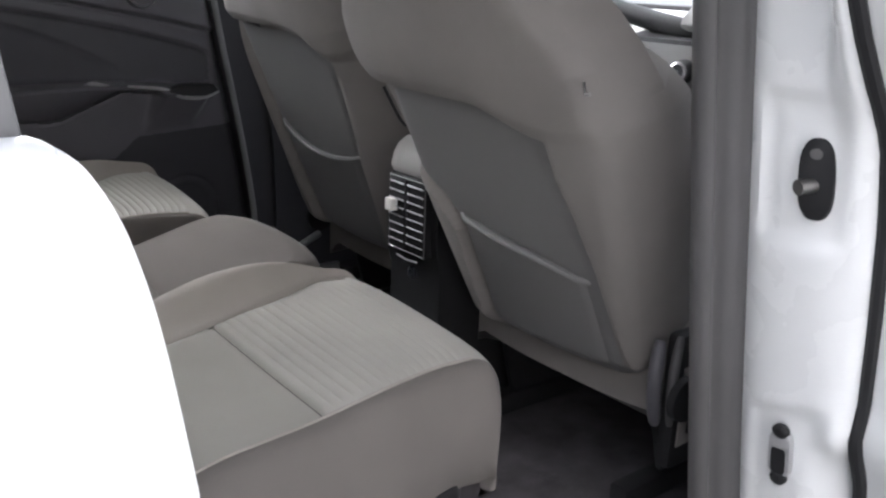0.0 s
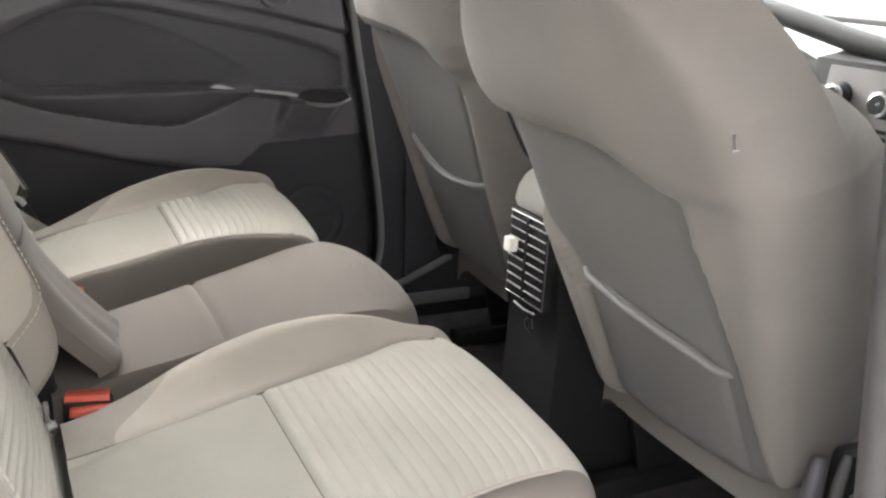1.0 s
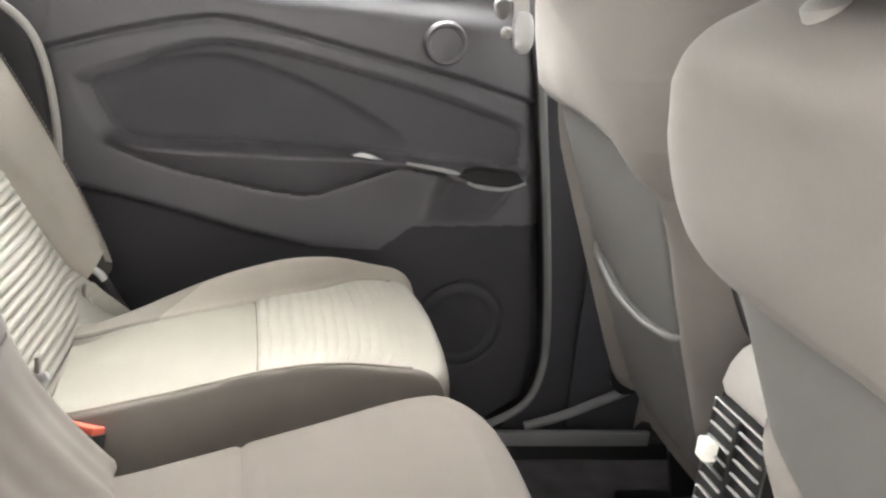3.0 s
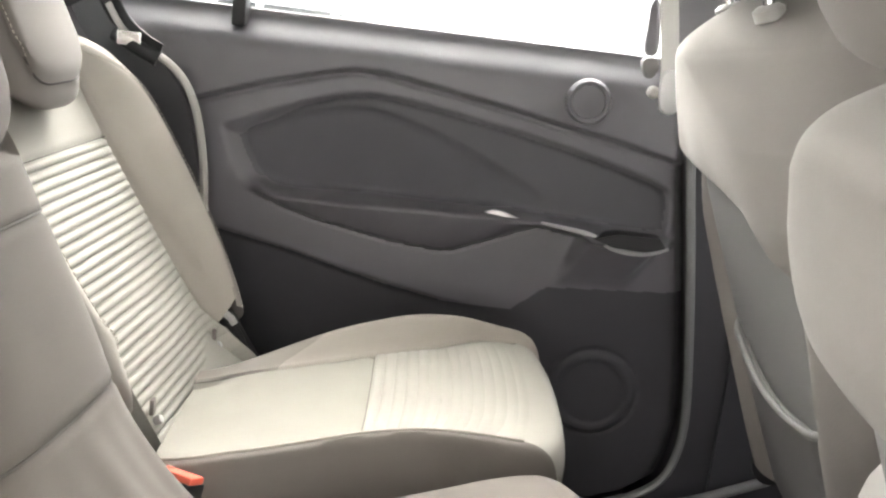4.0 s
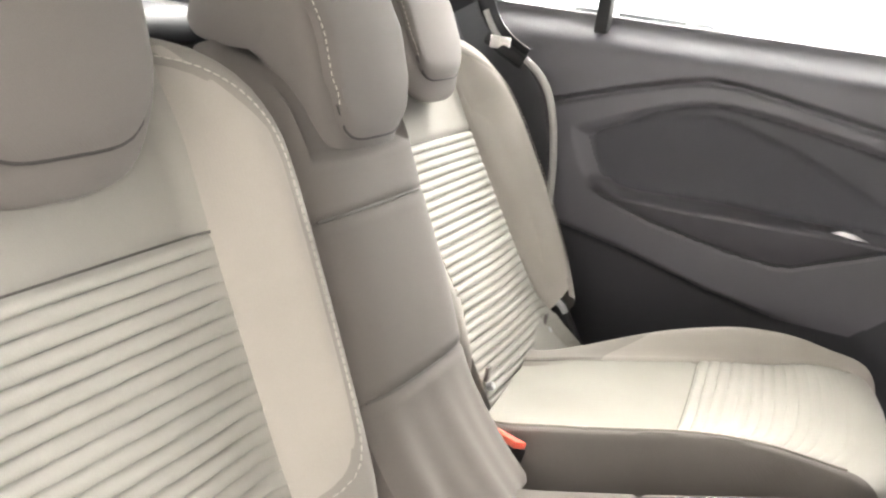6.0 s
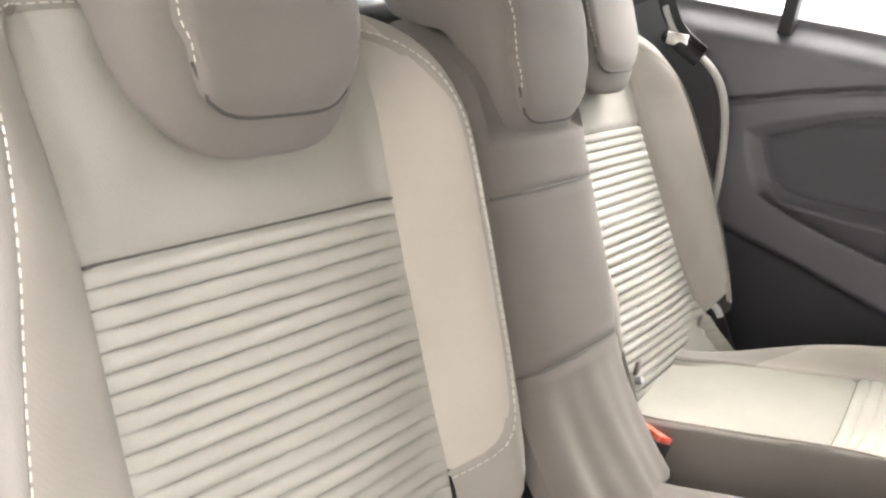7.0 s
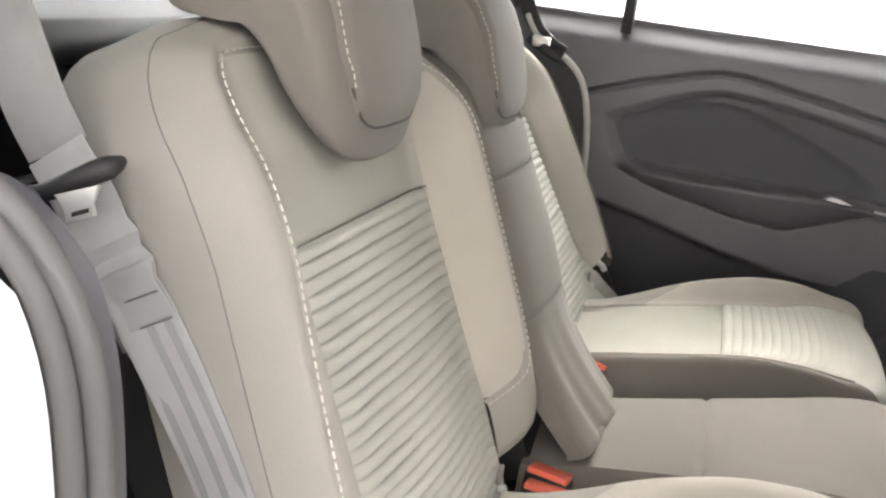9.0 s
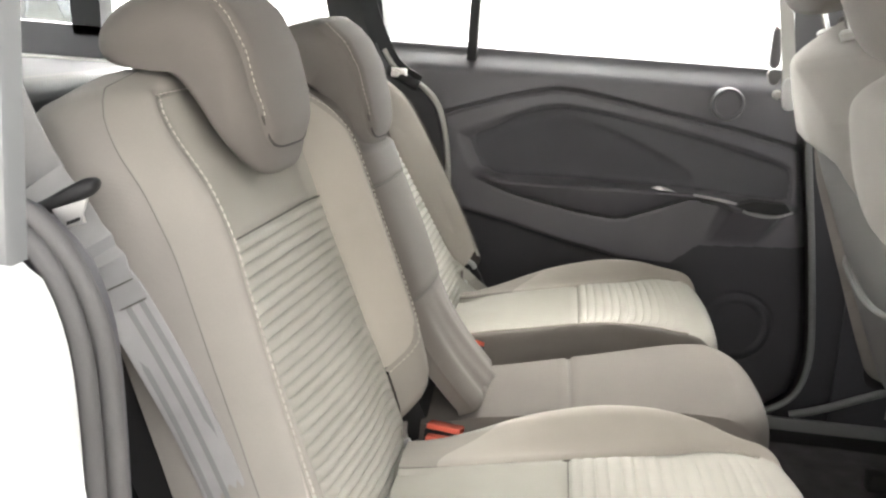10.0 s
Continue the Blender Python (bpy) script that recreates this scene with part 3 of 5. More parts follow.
def middle_seat(yc, recline):
    seat = thing("rear_seat", (0.15, yc, FLOOR), "narrow plain grey cloth middle rear seat", "car seat", "rear seats")
    L, fw, up = seat_space(yc, recline, 0.060)
    half = 0.124

    def patch(v0, v1, bend=0.0, topcut=False):
        def fn(s, t):
            u = -half + 2 * half * s
            vt = v1 - (0.05 * smooth(0.06, half, abs(u)) ** 2 if topcut else 0)
            v = v0 + (vt - v0) * t
            h = -0.016 * (abs(u) / half) ** 6 + 0.006 * (1 - (u / half) ** 2)
            h += 0.004 * math.exp(-((v - 0.2) / 0.08) ** 2)
            if topcut:
                h -= 0.085 * smooth(0.40, 0.495, v) ** 1.6 + 0.03 * smooth(0.07, half, abs(u)) ** 2 * smooth(0.36, 0.47, v)
                r = max(abs(u) / 0.095, (0.52 - v) / 0.15)
                h -= 0.016 * smooth(1.10, 0.98, r) * smooth(0.47, 0.42, v)
            if bend:
                k = (v1 - v) / (v1 - v0)
                h += bend * k ** 1.7 + (0.007 * math.sin(u * 50 + 1.1) + 0.002 * math.sin(u * 131 + 2.0 - 3 * k)) * k * (1 - 0.3 * k)
            for d in (v - v0, vt - v):
                h += seam_dip(d, 0.003, 0.004)
            return L(h, u, v)
        return fn
    part("upper_panel", grid(patch(0.308, 0.492, 0, True), 40, 44, -fw * 0.02), M_MID, seat)
    part("centre_panel", grid(patch(0.135, 0.308), 30, 24, -fw * 0.05), M_MID, seat)
    part("lower_flap", grid(patch(-0.040, 0.135, 0.040), 40, 24, -fw * 0.02), M_MID, seat, "loose creased cloth flap")
    part("back_shell", prism([(-0.12, -0.06), (-0.12, 0.37), (-0.07, 0.40), (0.07, 0.40), (0.12, 0.37), (0.12, -0.06)], lambda a, b, c: L(-0.13 + c, a, b), 0.09, 0.01), M_BLACK, seat)
    for v in (0.308, 0.135):
        part("seam", tube([L(-0.016 * (abs(u) / half) ** 6 + 0.006 * (1 - (u / half) ** 2) - 0.001, u, v) for u in [-half + 2 * half * k / 24 for k in range(1, 24)]], 0.0015, 5), M_SEAM, seat)
    headrest(lambda w, u, v: L(w - 0.046, u, v), fw, up, 0.014, 0.094, 0.082, seat, dv=-0.040)
    cushion(seat, [(-0.04, -0.135), (0.03, -0.128), (0.16, -0.112), (0.41, -0.105)], [(-0.04, 0.045), (0.04, 0.060), (0.18, 0.108), (0.29, 0.140), (0.41, 0.190)],
            [(-0.04, 0.050), (0.04, 0.065), (0.18, 0.113), (0.29, 0.145), (0.41, 0.195)], [(-0.04, 0.448), (0.04, 0.455), (0.18, 0.470), (0.29, 0.483), (0.36, 0.488), (0.41, 0.486)],
            [(-0.04, 0.448), (0.04, 0.455), (0.18, 0.470), (0.29, 0.483), (0.36, 0.488), (0.41, 0.486)], 0.164, xf=0.41, side=0.4, out=1.1, ribs=False, beyond=0.018, plump=0.006)
    seat_base(yc, seat, 0.09)
    for y in (0.006, 0.022):
        part("fold", tube([Vector((0.012 + y, yc + u, 0.460 - 0.03 * (abs(u) / 0.1) ** 4 - 0.05 * u)) for u in [-0.105 + 0.175 * k / 16 for k in range(17)]], lambda t: 0.0065 * (1 - (2 * t - 1) ** 6) + 0.0005, 8), M_MID, seat)
    return seat


NEAR, FAR = -0.36, 0.405
outer_seat(NEAR, -1, 22.5)
outer_seat(FAR, 1, 30.0)
middle_seat(-0.006, 22.5)


# ---- seat buckles ----
def buckle(at, tilt, turn, label):
    b = thing("seat_buckle", at, label, "seat belt buckle", "rear seat buckles")
    m = pose(*at, 0, tilt, turn)
    for name, bm, mat, lab in (
            ("housing", box(-0.016, 0.016, -0.026, 0.026, -0.05, 0.0, 0.004), M_BLACK, ""),
            ("release_button", box(-0.013, 0.013, -0.0245, 0.0245, -0.006, 0.007, 0.003), M_RED, "red release button"),
            ("stalk", box(-0.006, 0.006, -0.012, 0.012, -0.12, -0.045, 0.003), M_BLACK, "")):
        bmesh.ops.transform(bm, matrix=m, verts=bm.verts)
        part(name, bm, mat, b, lab)
    return b


buckle((-0.008, -0.150, 0.440), 10, 78, "red-buttoned black buckle standing between the seats")
buckle((-0.006, -0.180, 0.436), 14, 84, "red-buttoned black buckle leaning against the near cushion")
buckle((-0.006, 0.152, 0.462), 22, 66, "red-buttoned black buckle beside the far cushion")


# ---- far rear door ----
def polygon_distance(X, Z, poly):
    """Distance to a polygon's outline, positive inside."""
    d = np.full(X.shape, 1e9)
    inside = np.zeros(X.shape, bool)
    n = len(poly)
    for i in range(n):
        (ax, az), (bx, bz) = poly[i], poly[(i + 1) % n]
        ex, ez = bx - ax, bz - az
        t = np.clip(((X - ax) * ex + (Z - az) * ez) / (ex * ex + ez * ez), 0, 1)
        d = np.minimum(d, np.hypot(X - ax - t * ex, Z - az - t * ez))
        cross = ((az > Z) != (bz > Z)) & (X < (bx - ax) * (Z - az) / (bz - az + 1e-12) + ax)
        inside ^= cross
    return np.where(inside, d, -d)


def steps(a, b, x):
    t = np.clip((x - a) / (b - a), 0, 1)
    return t * t * (3 - 2 * t)


CREASE = [(-0.42, 0.700), (-0.144, 0.787), (-0.043, 0.822), (0.049, 0.848), (0.100, 0.859), (0.150, 0.858), (0.237, 0.845), (0.346, 0.827), (0.524, 0.796), (0.640, 0.770), (0.80, 0.735)]
RECESS = rounded([(-0.112, 0.757), (0.052, 0.820), (0.111, 0.833), (0.160, 0.831), (0.255, 0.820), (0.430, 0.789), (0.531, 0.765), (0.632, 0.738), (0.646, 0.715), (0.648, 0.672), (0.644, 0.640),
                  (0.50, 0.646), (0.338, 0.656), (0.08, 0.650), (-0.012, 0.648), (-0.055, 0.640), (-0.085, 0.669), (-0.116, 0.737)], 1, True)
PANEL = rounded([(-0.070, 0.752), (0.013, 0.786), (0.106, 0.806), (0.150, 0.803), (0.248, 0.777), (0.341, 0.739), (0.442, 0.687), (0.40, 0.664), (0.24, 0.660), (0.08, 0.657), (-0.015, 0.655), (-0.049, 0.672), (-0.080, 0.738)], 1, True)
FRONT_EDGE = [(0.14, 0.60), (0.165, 0.665), (0.20, 0.712), (0.25, 0.728), (0.31, 0.732), (0.416, 0.718), (0.61, 0.684), (0.767, 0.652), (0.95, 0.622)]


def door_relief(X, Z):
    crease = np.interp(X, [p[0] for p in CREASE], [p[1] for p in CREASE])
    h = 0.012 * steps(-0.004, 0.010, Z - crease)
    h -= 0.040 * steps(0.872, 0.932, Z) ** 1.6
    h -= 0.006 * np.exp(-((Z - crease) / 0.005) ** 2)
    dR = polygon_distance(X, Z, [p[:] for p in RECESS])
    h -= 0.012 * steps(0.0, np.interp(X, [-0.06, 0.02], [0.036, 0.018]), dR)
    dP = polygon_distance(X, Z, [p[:] for p in PANEL])
    h -= 0.006 * steps(-0.003, 0.012, dP) * steps(0.46, 0.36, X)
    ridge = np.interp(X, [-0.06, -0.012, 0.08, 0.268, 0.338, 0.423, 0.502, 0.64], [0.662, 0.647, 0.646, 0.651, 0.654, 0.652, 0.645, 0.637])
    lower = np.interp(X, [-0.06, 0.005, 0.051, 0.179, 0.257, 0.286, 0.361, 0.427, 0.52, 0.64], [0.645, 0.622, 0.610, 0.587, 0.580, 0.583, 0.614, 0.641, 0.628, 0.626])
    t = np.clip((Z - lower) / np.maximum(0.004, ridge - lower), 0, 1)
    band = steps(-0.075, 0.0, X) * steps(0.66, 0.63, X)
    over = steps(ridge + 0.013, ridge + 0.001, Z)
    h += band * over * (Z > lower) * (0.006 + 0.034 * t ** 0.7)
    h -= 0.004 * np.exp(-((Z - lower) / 0.004) ** 2) * band * (X < 0.45)
    low = np.interp(X, [-0.42, -0.099, 0.017, 0.169, 0.279, 0.42, 0.80], [0.63, 0.571, 0.548, 0.510, 0.490, 0.478, 0.47])
    fade = steps(0.40, 0.22, X)
    h -= fade * (0.012 * steps(0.006, -0.010, Z - low) + 0.004 * np.exp(-((Z - low) / 0.005) ** 2))
    cup = polygon_distance(X, Z, [(0.497, 0.648), (0.462, 0.540), (0.592, 0.548), (0.642, 0.636)])
    h += steps(-0.004, 0.022, cup) * 0.036 * steps(0.53, 0.645, Z)
    r = np.hypot(X - 0.565, Z - 0.352)
    h += 0.003 * steps(0.082, 0.070, r) - 0.003 * np.exp(-((r - 0.080) / 0.004) ** 2) - 0.003 * steps(0.064, 0.058, r)
    return h


DOOR_Y = 0.752
car_door = thing("car_door", (0.2, 0.78, 0.14), "closed rear car door with charcoal moulded inner trim", "car door", "rear doors")
nz, nx = 270, 320
zz = np.linspace(0.14, 0.937, nz)
xr = np.interp(zz, [p[0] for p in FRONT_EDGE], [p[1] for p in FRONT_EDGE])
Xg = -0.42 + (xr[:, None] + 0.42) * np.linspace(0, 1, nx)[None, :]
Zg = np.repeat(zz[:, None], nx, 1)
Yg = DOOR_Y - door_relief(Xg, Zg)
edge_roll = (xr[:, None] - Xg)
Yg = Yg + 0.02 * np.exp(-(edge_roll / 0.012) ** 2)
verts = np.stack([Xg, Yg, Zg], -1).reshape(-1, 3).tolist()
faces = [(i * nx + j, i * nx + j + 1, (i + 1) * nx + j + 1, (i + 1) * nx + j) for i in range(nz - 1) for j in range(nx - 1)]
rim = [j for j in range(nx)] + [i * nx + nx - 1 for i in range(1, nz)] + [(nz - 1) * nx + j for j in range(nx - 2, -1, -1)] + [i * nx for i in range(nz - 2, 0, -1)]
base = len(verts)
verts += [(verts[i][0], 0.80, verts[i][2]) for i in rim]
faces += [(rim[(i + 1) % len(rim)], rim[i], base + i, base + (i + 1) % len(rim)) for i in range(len(rim))]
mesh = bpy.data.meshes.new("inner_trim")
mesh.from_pydata(verts, [], faces)
trim = link("inner_trim", mesh, M_DOOR, car_door)
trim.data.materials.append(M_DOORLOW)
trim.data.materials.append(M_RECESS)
# shade low on the door is put into the colour: blacker below this line
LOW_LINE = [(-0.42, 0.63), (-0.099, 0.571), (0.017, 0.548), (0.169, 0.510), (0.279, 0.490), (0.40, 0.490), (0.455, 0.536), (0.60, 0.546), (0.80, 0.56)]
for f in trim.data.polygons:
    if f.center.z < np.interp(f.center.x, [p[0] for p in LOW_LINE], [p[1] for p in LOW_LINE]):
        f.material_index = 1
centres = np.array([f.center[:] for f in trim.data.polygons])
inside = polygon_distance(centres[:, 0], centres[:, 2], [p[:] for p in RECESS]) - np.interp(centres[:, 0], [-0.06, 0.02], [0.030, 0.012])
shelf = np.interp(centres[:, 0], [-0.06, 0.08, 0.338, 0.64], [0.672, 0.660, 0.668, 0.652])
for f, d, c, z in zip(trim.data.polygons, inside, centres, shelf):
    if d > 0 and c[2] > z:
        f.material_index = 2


def on_door(x, z, lift=0.0):
    return Vector((x, DOOR_Y - float(door_relief(np.array([x]), np.array([z]))[0]) - lift, z))


# cloth panel let into the recess
inset = [Vector(p[:2]) for p in rounded([Vector((*p[:2], 0)) for p in PANEL], 1, True)]
hub = Vector((0.14, 0.720))


def cloth_panel(s, t):
    k = s * len(inset)
    i = int(k) % len(inset)
    e = inset[i].lerp(inset[(i + 1) % len(inset)], k - int(k))
    p = hub + (e - hub) * (0.02 + 0.98 * t)
    p -= (e - hub).normalized() * 0.006 * smooth(0.5, 1.0, t)
    return on_door(p.x, p.y, 0.0012)


part("door_cloth", grid(cloth_panel, 104, 12), M_DOORCLOTH, car_door, "charcoal cloth panel in the recess")
# highlight along the arm rest and the pull cup's rim, put in as silver
rimline = [(0.425, 0.657), (0.47, 0.652), (0.508, 0.647), (0.530, 0.636), (0.552, 0.626), (0.585, 0.622), (0.615, 0.625), (0.640, 0.637)]
pts = resample([p.to_3d() for p in rounded([Vector(p) for p in rimline], 2)], 30)
pull = part("pull_handle", tube([Vector((p.x, 0.712, p.y)) for p in pts], lambda t: 0.0055 - 0.003 * abs(2 * t - 1), 8), M_SILVER, car_door, "pull handle rim, its highlight put in as silver")
# the cup's shaded hollow, put in as a black block
cup = [(0.512, 0.643), (0.545, 0.632), (0.60, 0.630), (0.632, 0.640), (0.62, 0.655), (0.55, 0.656)]
part("cup_recess", prism(cup, lambda a, b, c: Vector((a, 0.700 + c, b)), 0.03), M_BLACK, pull)
chip = [(-0.022, 0.0), (-0.006, 0.006), (0.010, 0.004), (0.034, -0.004), (0.01, -0.004)]
part("switch", prism(chip, lambda a, b, c: Vector((0.352 + a, 0.716 - c, 0.664 + b)), 0.006, 0.001), M_SILVER, car_door, "small pale switch on the arm rest")
part("tweeter", lathe([(0.036, 0.0), (0.037, 0.010), (0.033, 0.016), (0.028, 0.015), (0.026, 0.011), (0.010, 0.013), (0.003, 0.0135)], lambda a, b, c: Vector((0.473 + a, 0.742 - c, 0.858 + b)), 32), M_DOOR, car_door, "round tweeter cover")
part("speaker_grille", lathe([(0.060, 0.0), (0.058, 0.003), (0.030, 0.004), (0.004, 0.0045)], lambda a, b, c: Vector((0.565 + a, 0.757 - c, 0.352 + b)), 36), M_BLACK, car_door)
seal_path = [Vector((x + 0.006, 0.738, z)) for z, x in FRONT_EDGE]
part("door_seal", tube(resample(rounded(seal_path, 2), 50), 0.008, 8), M_STRIP, car_door, "grey rubber seal")
part("window_bar", box(-0.103, -0.081, 0.745, 0.785, RAIL - 0.01, 1.29, 0.004), M_BLACK, car_door, "black window divider")
part("belt_moulding", box(-0.30, 0.63, 0.785, 0.80, RAIL - 0.03, RAIL - 0.004, 0.003), M_BLACK, car_door)


# ---- body shell ----
body = thing("car_body", (0.0, MID, -0.2), "white people carrier body with charcoal lower trim", "car body", "", "structure")


def wall(name, outline, y, depth, mat, label="", bevel=0.004):
    return part(name, prism(outline, lambda a, b, c: Vector((a, y + c, b)), depth, 0), mat, body, label)


L_Y, R_Y = 0.76, -0.74
# left side
wall("quarter_trim", [(-1.35, FLOOR), (-0.424, FLOOR), (-0.424, 0.918), (-1.35, 0.925)], L_Y - 0.03, 0.09, M_DOOR)
wall("c_pillar", [(-0.40, 0.90), (-0.285, 0.915), (-0.305, 1.05), (-0.36, 1.30), (-0.50, 1.30)], L_Y - 0.01, 0.07, M_BLACK)
wall("d_pillar", [(-1.38, 0.93), (-1.24, 0.93), (-1.20, 1.30), (-1.34, 1.30)], L_Y - 0.03, 0.09, M_BLACK)
wall("quarter_divider", [(-1.02, 0.90), (-0.95, 0.90), (-0.97, 1.30), (-1.05, 1.30)], L_Y - 0.03, 0.06, M_BLACK)
part("quarter_ledge", box(-1.33, -0.46, 0.655, 0.728, 0.808, 0.850, 0.008), M_TRIM, body, "grey luggage cover ledge")
wall("b_pillar_trim", [(0.600, 0.90), (0.735, 0.90), (0.66, 1.30), (0.545, 1.30)], L_Y - 0.045, 0.09, M_DOOR, "charcoal pillar trim")
wall("b_pillar_foot", [(0.655, 0.13), (0.86, 0.13), (0.80, 0.50), (0.735, 0.905), (0.612, 0.905), (0.655, 0.767), (0.688, 0.61), (0.722, 0.416), (0.735, 0.30), (0.715, 0.20)], L_Y - 0.022, 0.07, M_DOORLOW)
wall("sill_trim", [(-0.42, FLOOR - 0.02), (1.9, FLOOR - 0.02), (1.9, 0.145), (-0.42, 0.145)], L_Y - 0.08, 0.12, M_BLACK)
wall("front_door_trim", [(0.80, 0.15), (1.85, 0.15), (1.85, 0.88), (0.735, 0.91), (0.79, 0.5)], L_Y - 0.03, 0.09, M_DOORLOW)
wall("a_pillar", [(1.62, 0.88), (1.85, 0.88), (1.35, 1.30), (1.20, 1.30)], L_Y - 0.05, 0.08, M_TRIM)
wall("roof_rail", [(-1.35, 1.285), (1.35, 1.285), (1.30, 1.36), (-1.30, 1.36)], L_Y - 0.10, 0.14, M_LINER)
# right side
wall("quarter_trim", [(-1.35, FLOOR), (-0.30, FLOOR), (-0.30, 0.80), (-0.36, 0.90), (-1.35, 0.97)], R_Y - 0.03, 0.08, M_DOOR)
wall("d_pillar", [(-1.35, 0.93), (-1.12, 0.93), (-1.05, 1.30), (-1.30, 1.30)], R_Y - 0.03, 0.08, M_DOORLOW)
wall("c_pillar", [(-0.46, 0.90), (-0.36, 0.90), (-0.40, 1.30), (-0.52, 1.30)], R_Y - 0.03, 0.08, M_DOORLOW)
wall("sill_trim", [(-0.42, FLOOR - 0.02), (1.9, FLOOR - 0.02), (1.9, 0.135), (-0.42, 0.135)], R_Y - 0.10, 0.14, M_BLACK)
wall("roof_rail", [(-1.35, 1.285), (1.35, 1.285), (1.30, 1.36), (-1.30, 1.36)], R_Y - 0.06, 0.14, M_LINER)
wall("front_door_trim", [(0.86, 0.15), (1.85, 0.15), (1.85, 0.88), (0.80, 0.90), (0.83, 0.5)], R_Y - 0.04, 0.07, M_DOOR)
wall("a_pillar", [(1.62, 0.88), (1.85, 0.88), (1.35, 1.30), (1.20, 1.30)], R_Y - 0.03, 0.08, M_TRIM)
part("side_skin", box(-1.42, 1.95, 0.826, 0.842, -0.04, 0.90, 0.006), M_PAINT, body)
part("side_skin", box(-1.42, -0.62, -0.802, -0.788, -0.04, 0.90, 0.006), M_PAINT, body)
part("tail_skin", box(-1.445, -1.428, -0.78, 0.82, -0.04, 0.85, 0.006), M_PAINT, body)
part("nose_skin", box(1.965, 1.985, -0.80, 0.84, -0.04, 0.85, 0.006), M_PAINT, body)
part("headliner", box(-1.35, 1.35, -0.76, 0.80, 1.335, 1.37, 0.01), M_LINER, body)
part("roof_skin", box(-1.38, 1.40, -0.80, 0.84, 1.375, 1.40, 0.012), M_PAINT, body)
part("floor_pan", box(-1.40, 1.95, -0.80, 0.84, FLOOR - 0.05, FLOOR - 0.004, 0.004), M_BLACK, body)
part("floor_tunnel", prism([(-0.13, FLOOR - 0.01), (-0.09, FLOOR + 0.035), (0.09, FLOOR + 0.035), (0.13, FLOOR - 0.01)], lambda a, b, c: Vector((-0.1 + c, MID + a, b)), 1.9), M_CARPET, body)
part("sill_strip", box(0.60, 0.95, 0.668, 0.682, 0.145, 0.174, 0.004), M_STRIP, body, "grey sill strip")
part("duct_edge", tube(rounded([Vector(p) for p in [(0.70, 0.690, 0.176), (0.76, 0.685, 0.196), (0.84, 0.685, 0.232), (0.90, 0.69, 0.255)]], 2), 0.009, 10), M_STRIP, body)
# tail: lower panel, rear glass frame, cross rail
part("tail_panel", box(-1.42, -1.36, -0.78, 0.82, 0.0, 0.86, 0.01), M_DOOR, body)
part("tail_rail", box(-1.40, -1.30, -0.78, 0.82, 1.27, 1.37, 0.01), M_TRIM, body)
for y, s in ((0.72, 1), (-0.70, -1)):
    part("tail_pillar", prism([(-1.42, 0.86), (-1.32, 0.86), (-1.22, 1.30), (-1.32, 1.30)], lambda a, b, c: Vector((a, y + s * c, b)), 0.09), M_BLACK, body)
# bulkhead and dash underside
part("bulkhead", box(1.88, 1.96, -0.80, 0.84, 0.0, 0.86, 0.01), M_BLACK, body)
carpet = part("carpet", grid(lambda s, t: (-0.10 + 1.9 * s, -0.73 + 1.48 * t, FLOOR + 0.006 * noise.noise((s * 9, t * 9, 0)) + 0.030 * math.exp(-((t - 0.51) / 0.07) ** 4)), 90, 60, (0, 0, -0.02)), M_CARPET, None)
tagged(carpet, "black carpet on the car floor", "carpet", "", "structure")

# side and rear glass
for name, outline, y in (("side_window", [(-0.30, RAIL), (0.60, RAIL), (0.545, 1.29), (-0.36, 1.29)], 0.782),
                         ("quarter_window", [(-1.25, 0.924), (-0.41, 0.919), (-0.51, 1.29), (-1.20, 1.29)], 0.794),
                         ("quarter_window", [(-1.12, 0.95), (-0.47, 0.91), (-0.53, 1.29), (-1.06, 1.29)], -0.752),
                         ("front_window", [(0.75, 0.91), (1.62, 0.88), (1.20, 1.29), (0.67, 1.29)], 0.782),
                         ("front_window", [(0.82, 0.90), (1.62, 0.88), (1.20, 1.29), (0.75, 1.29)], -0.752)):
    pane = part(name, prism(outline, lambda a, b, c: Vector((a, y + c, b)), 0.004), M_GLASS, body, flat=True)
    pane.visible_shadow = False
pane = part("rear_window", prism([(-0.71, 0.86), (0.71, 0.86), (0.66, 1.29), (-0.66, 1.29)], lambda a, b, c: Vector((-1.375 + 0.22 * (b - 0.86) + c, MID + a, b)), 0.004), M_GLASS, body, flat=True)
pane.visible_shadow = False
pane = part("windscreen", prism([(-0.72, 0.86), (0.72, 0.86), (0.60, 1.34), (-0.60, 1.34)], lambda a, b, c: Vector((2.0 - 1.35 * (b - 0.86) + c, MID + a, b)), 0.005), M_GLASS, body, flat=True)
pane.visible_shadow = False

# load cover behind the seats, with its roller
cover = thing("load_cover", (-0.75, MID, 0.80), "dark roller load cover behind the rear seats", "load cover")
part("cover_sheet", grid(lambda s, t: (-1.34 + 0.70 * s, -0.66 + 1.36 * t, 0.842 + 0.012 * s - 0.006 * math.sin(math.pi * t) + 0.002 * noise.noise((s * 8, t * 8, 3))), 20, 30, (0, 0, -0.004)), M_DOORCLOTH, cover)
part("roller", tube([(-0.62, -0.66, 0.852), (-0.62, 0.0, 0.852), (-0.62, 0.70, 0.852)], 0.026, 16), M_BLACK, cover)
part("pull_bar", box(-1.36, -1.31, -0.55, 0.60, 0.845, 0.862, 0.006), M_BLACK, cover)

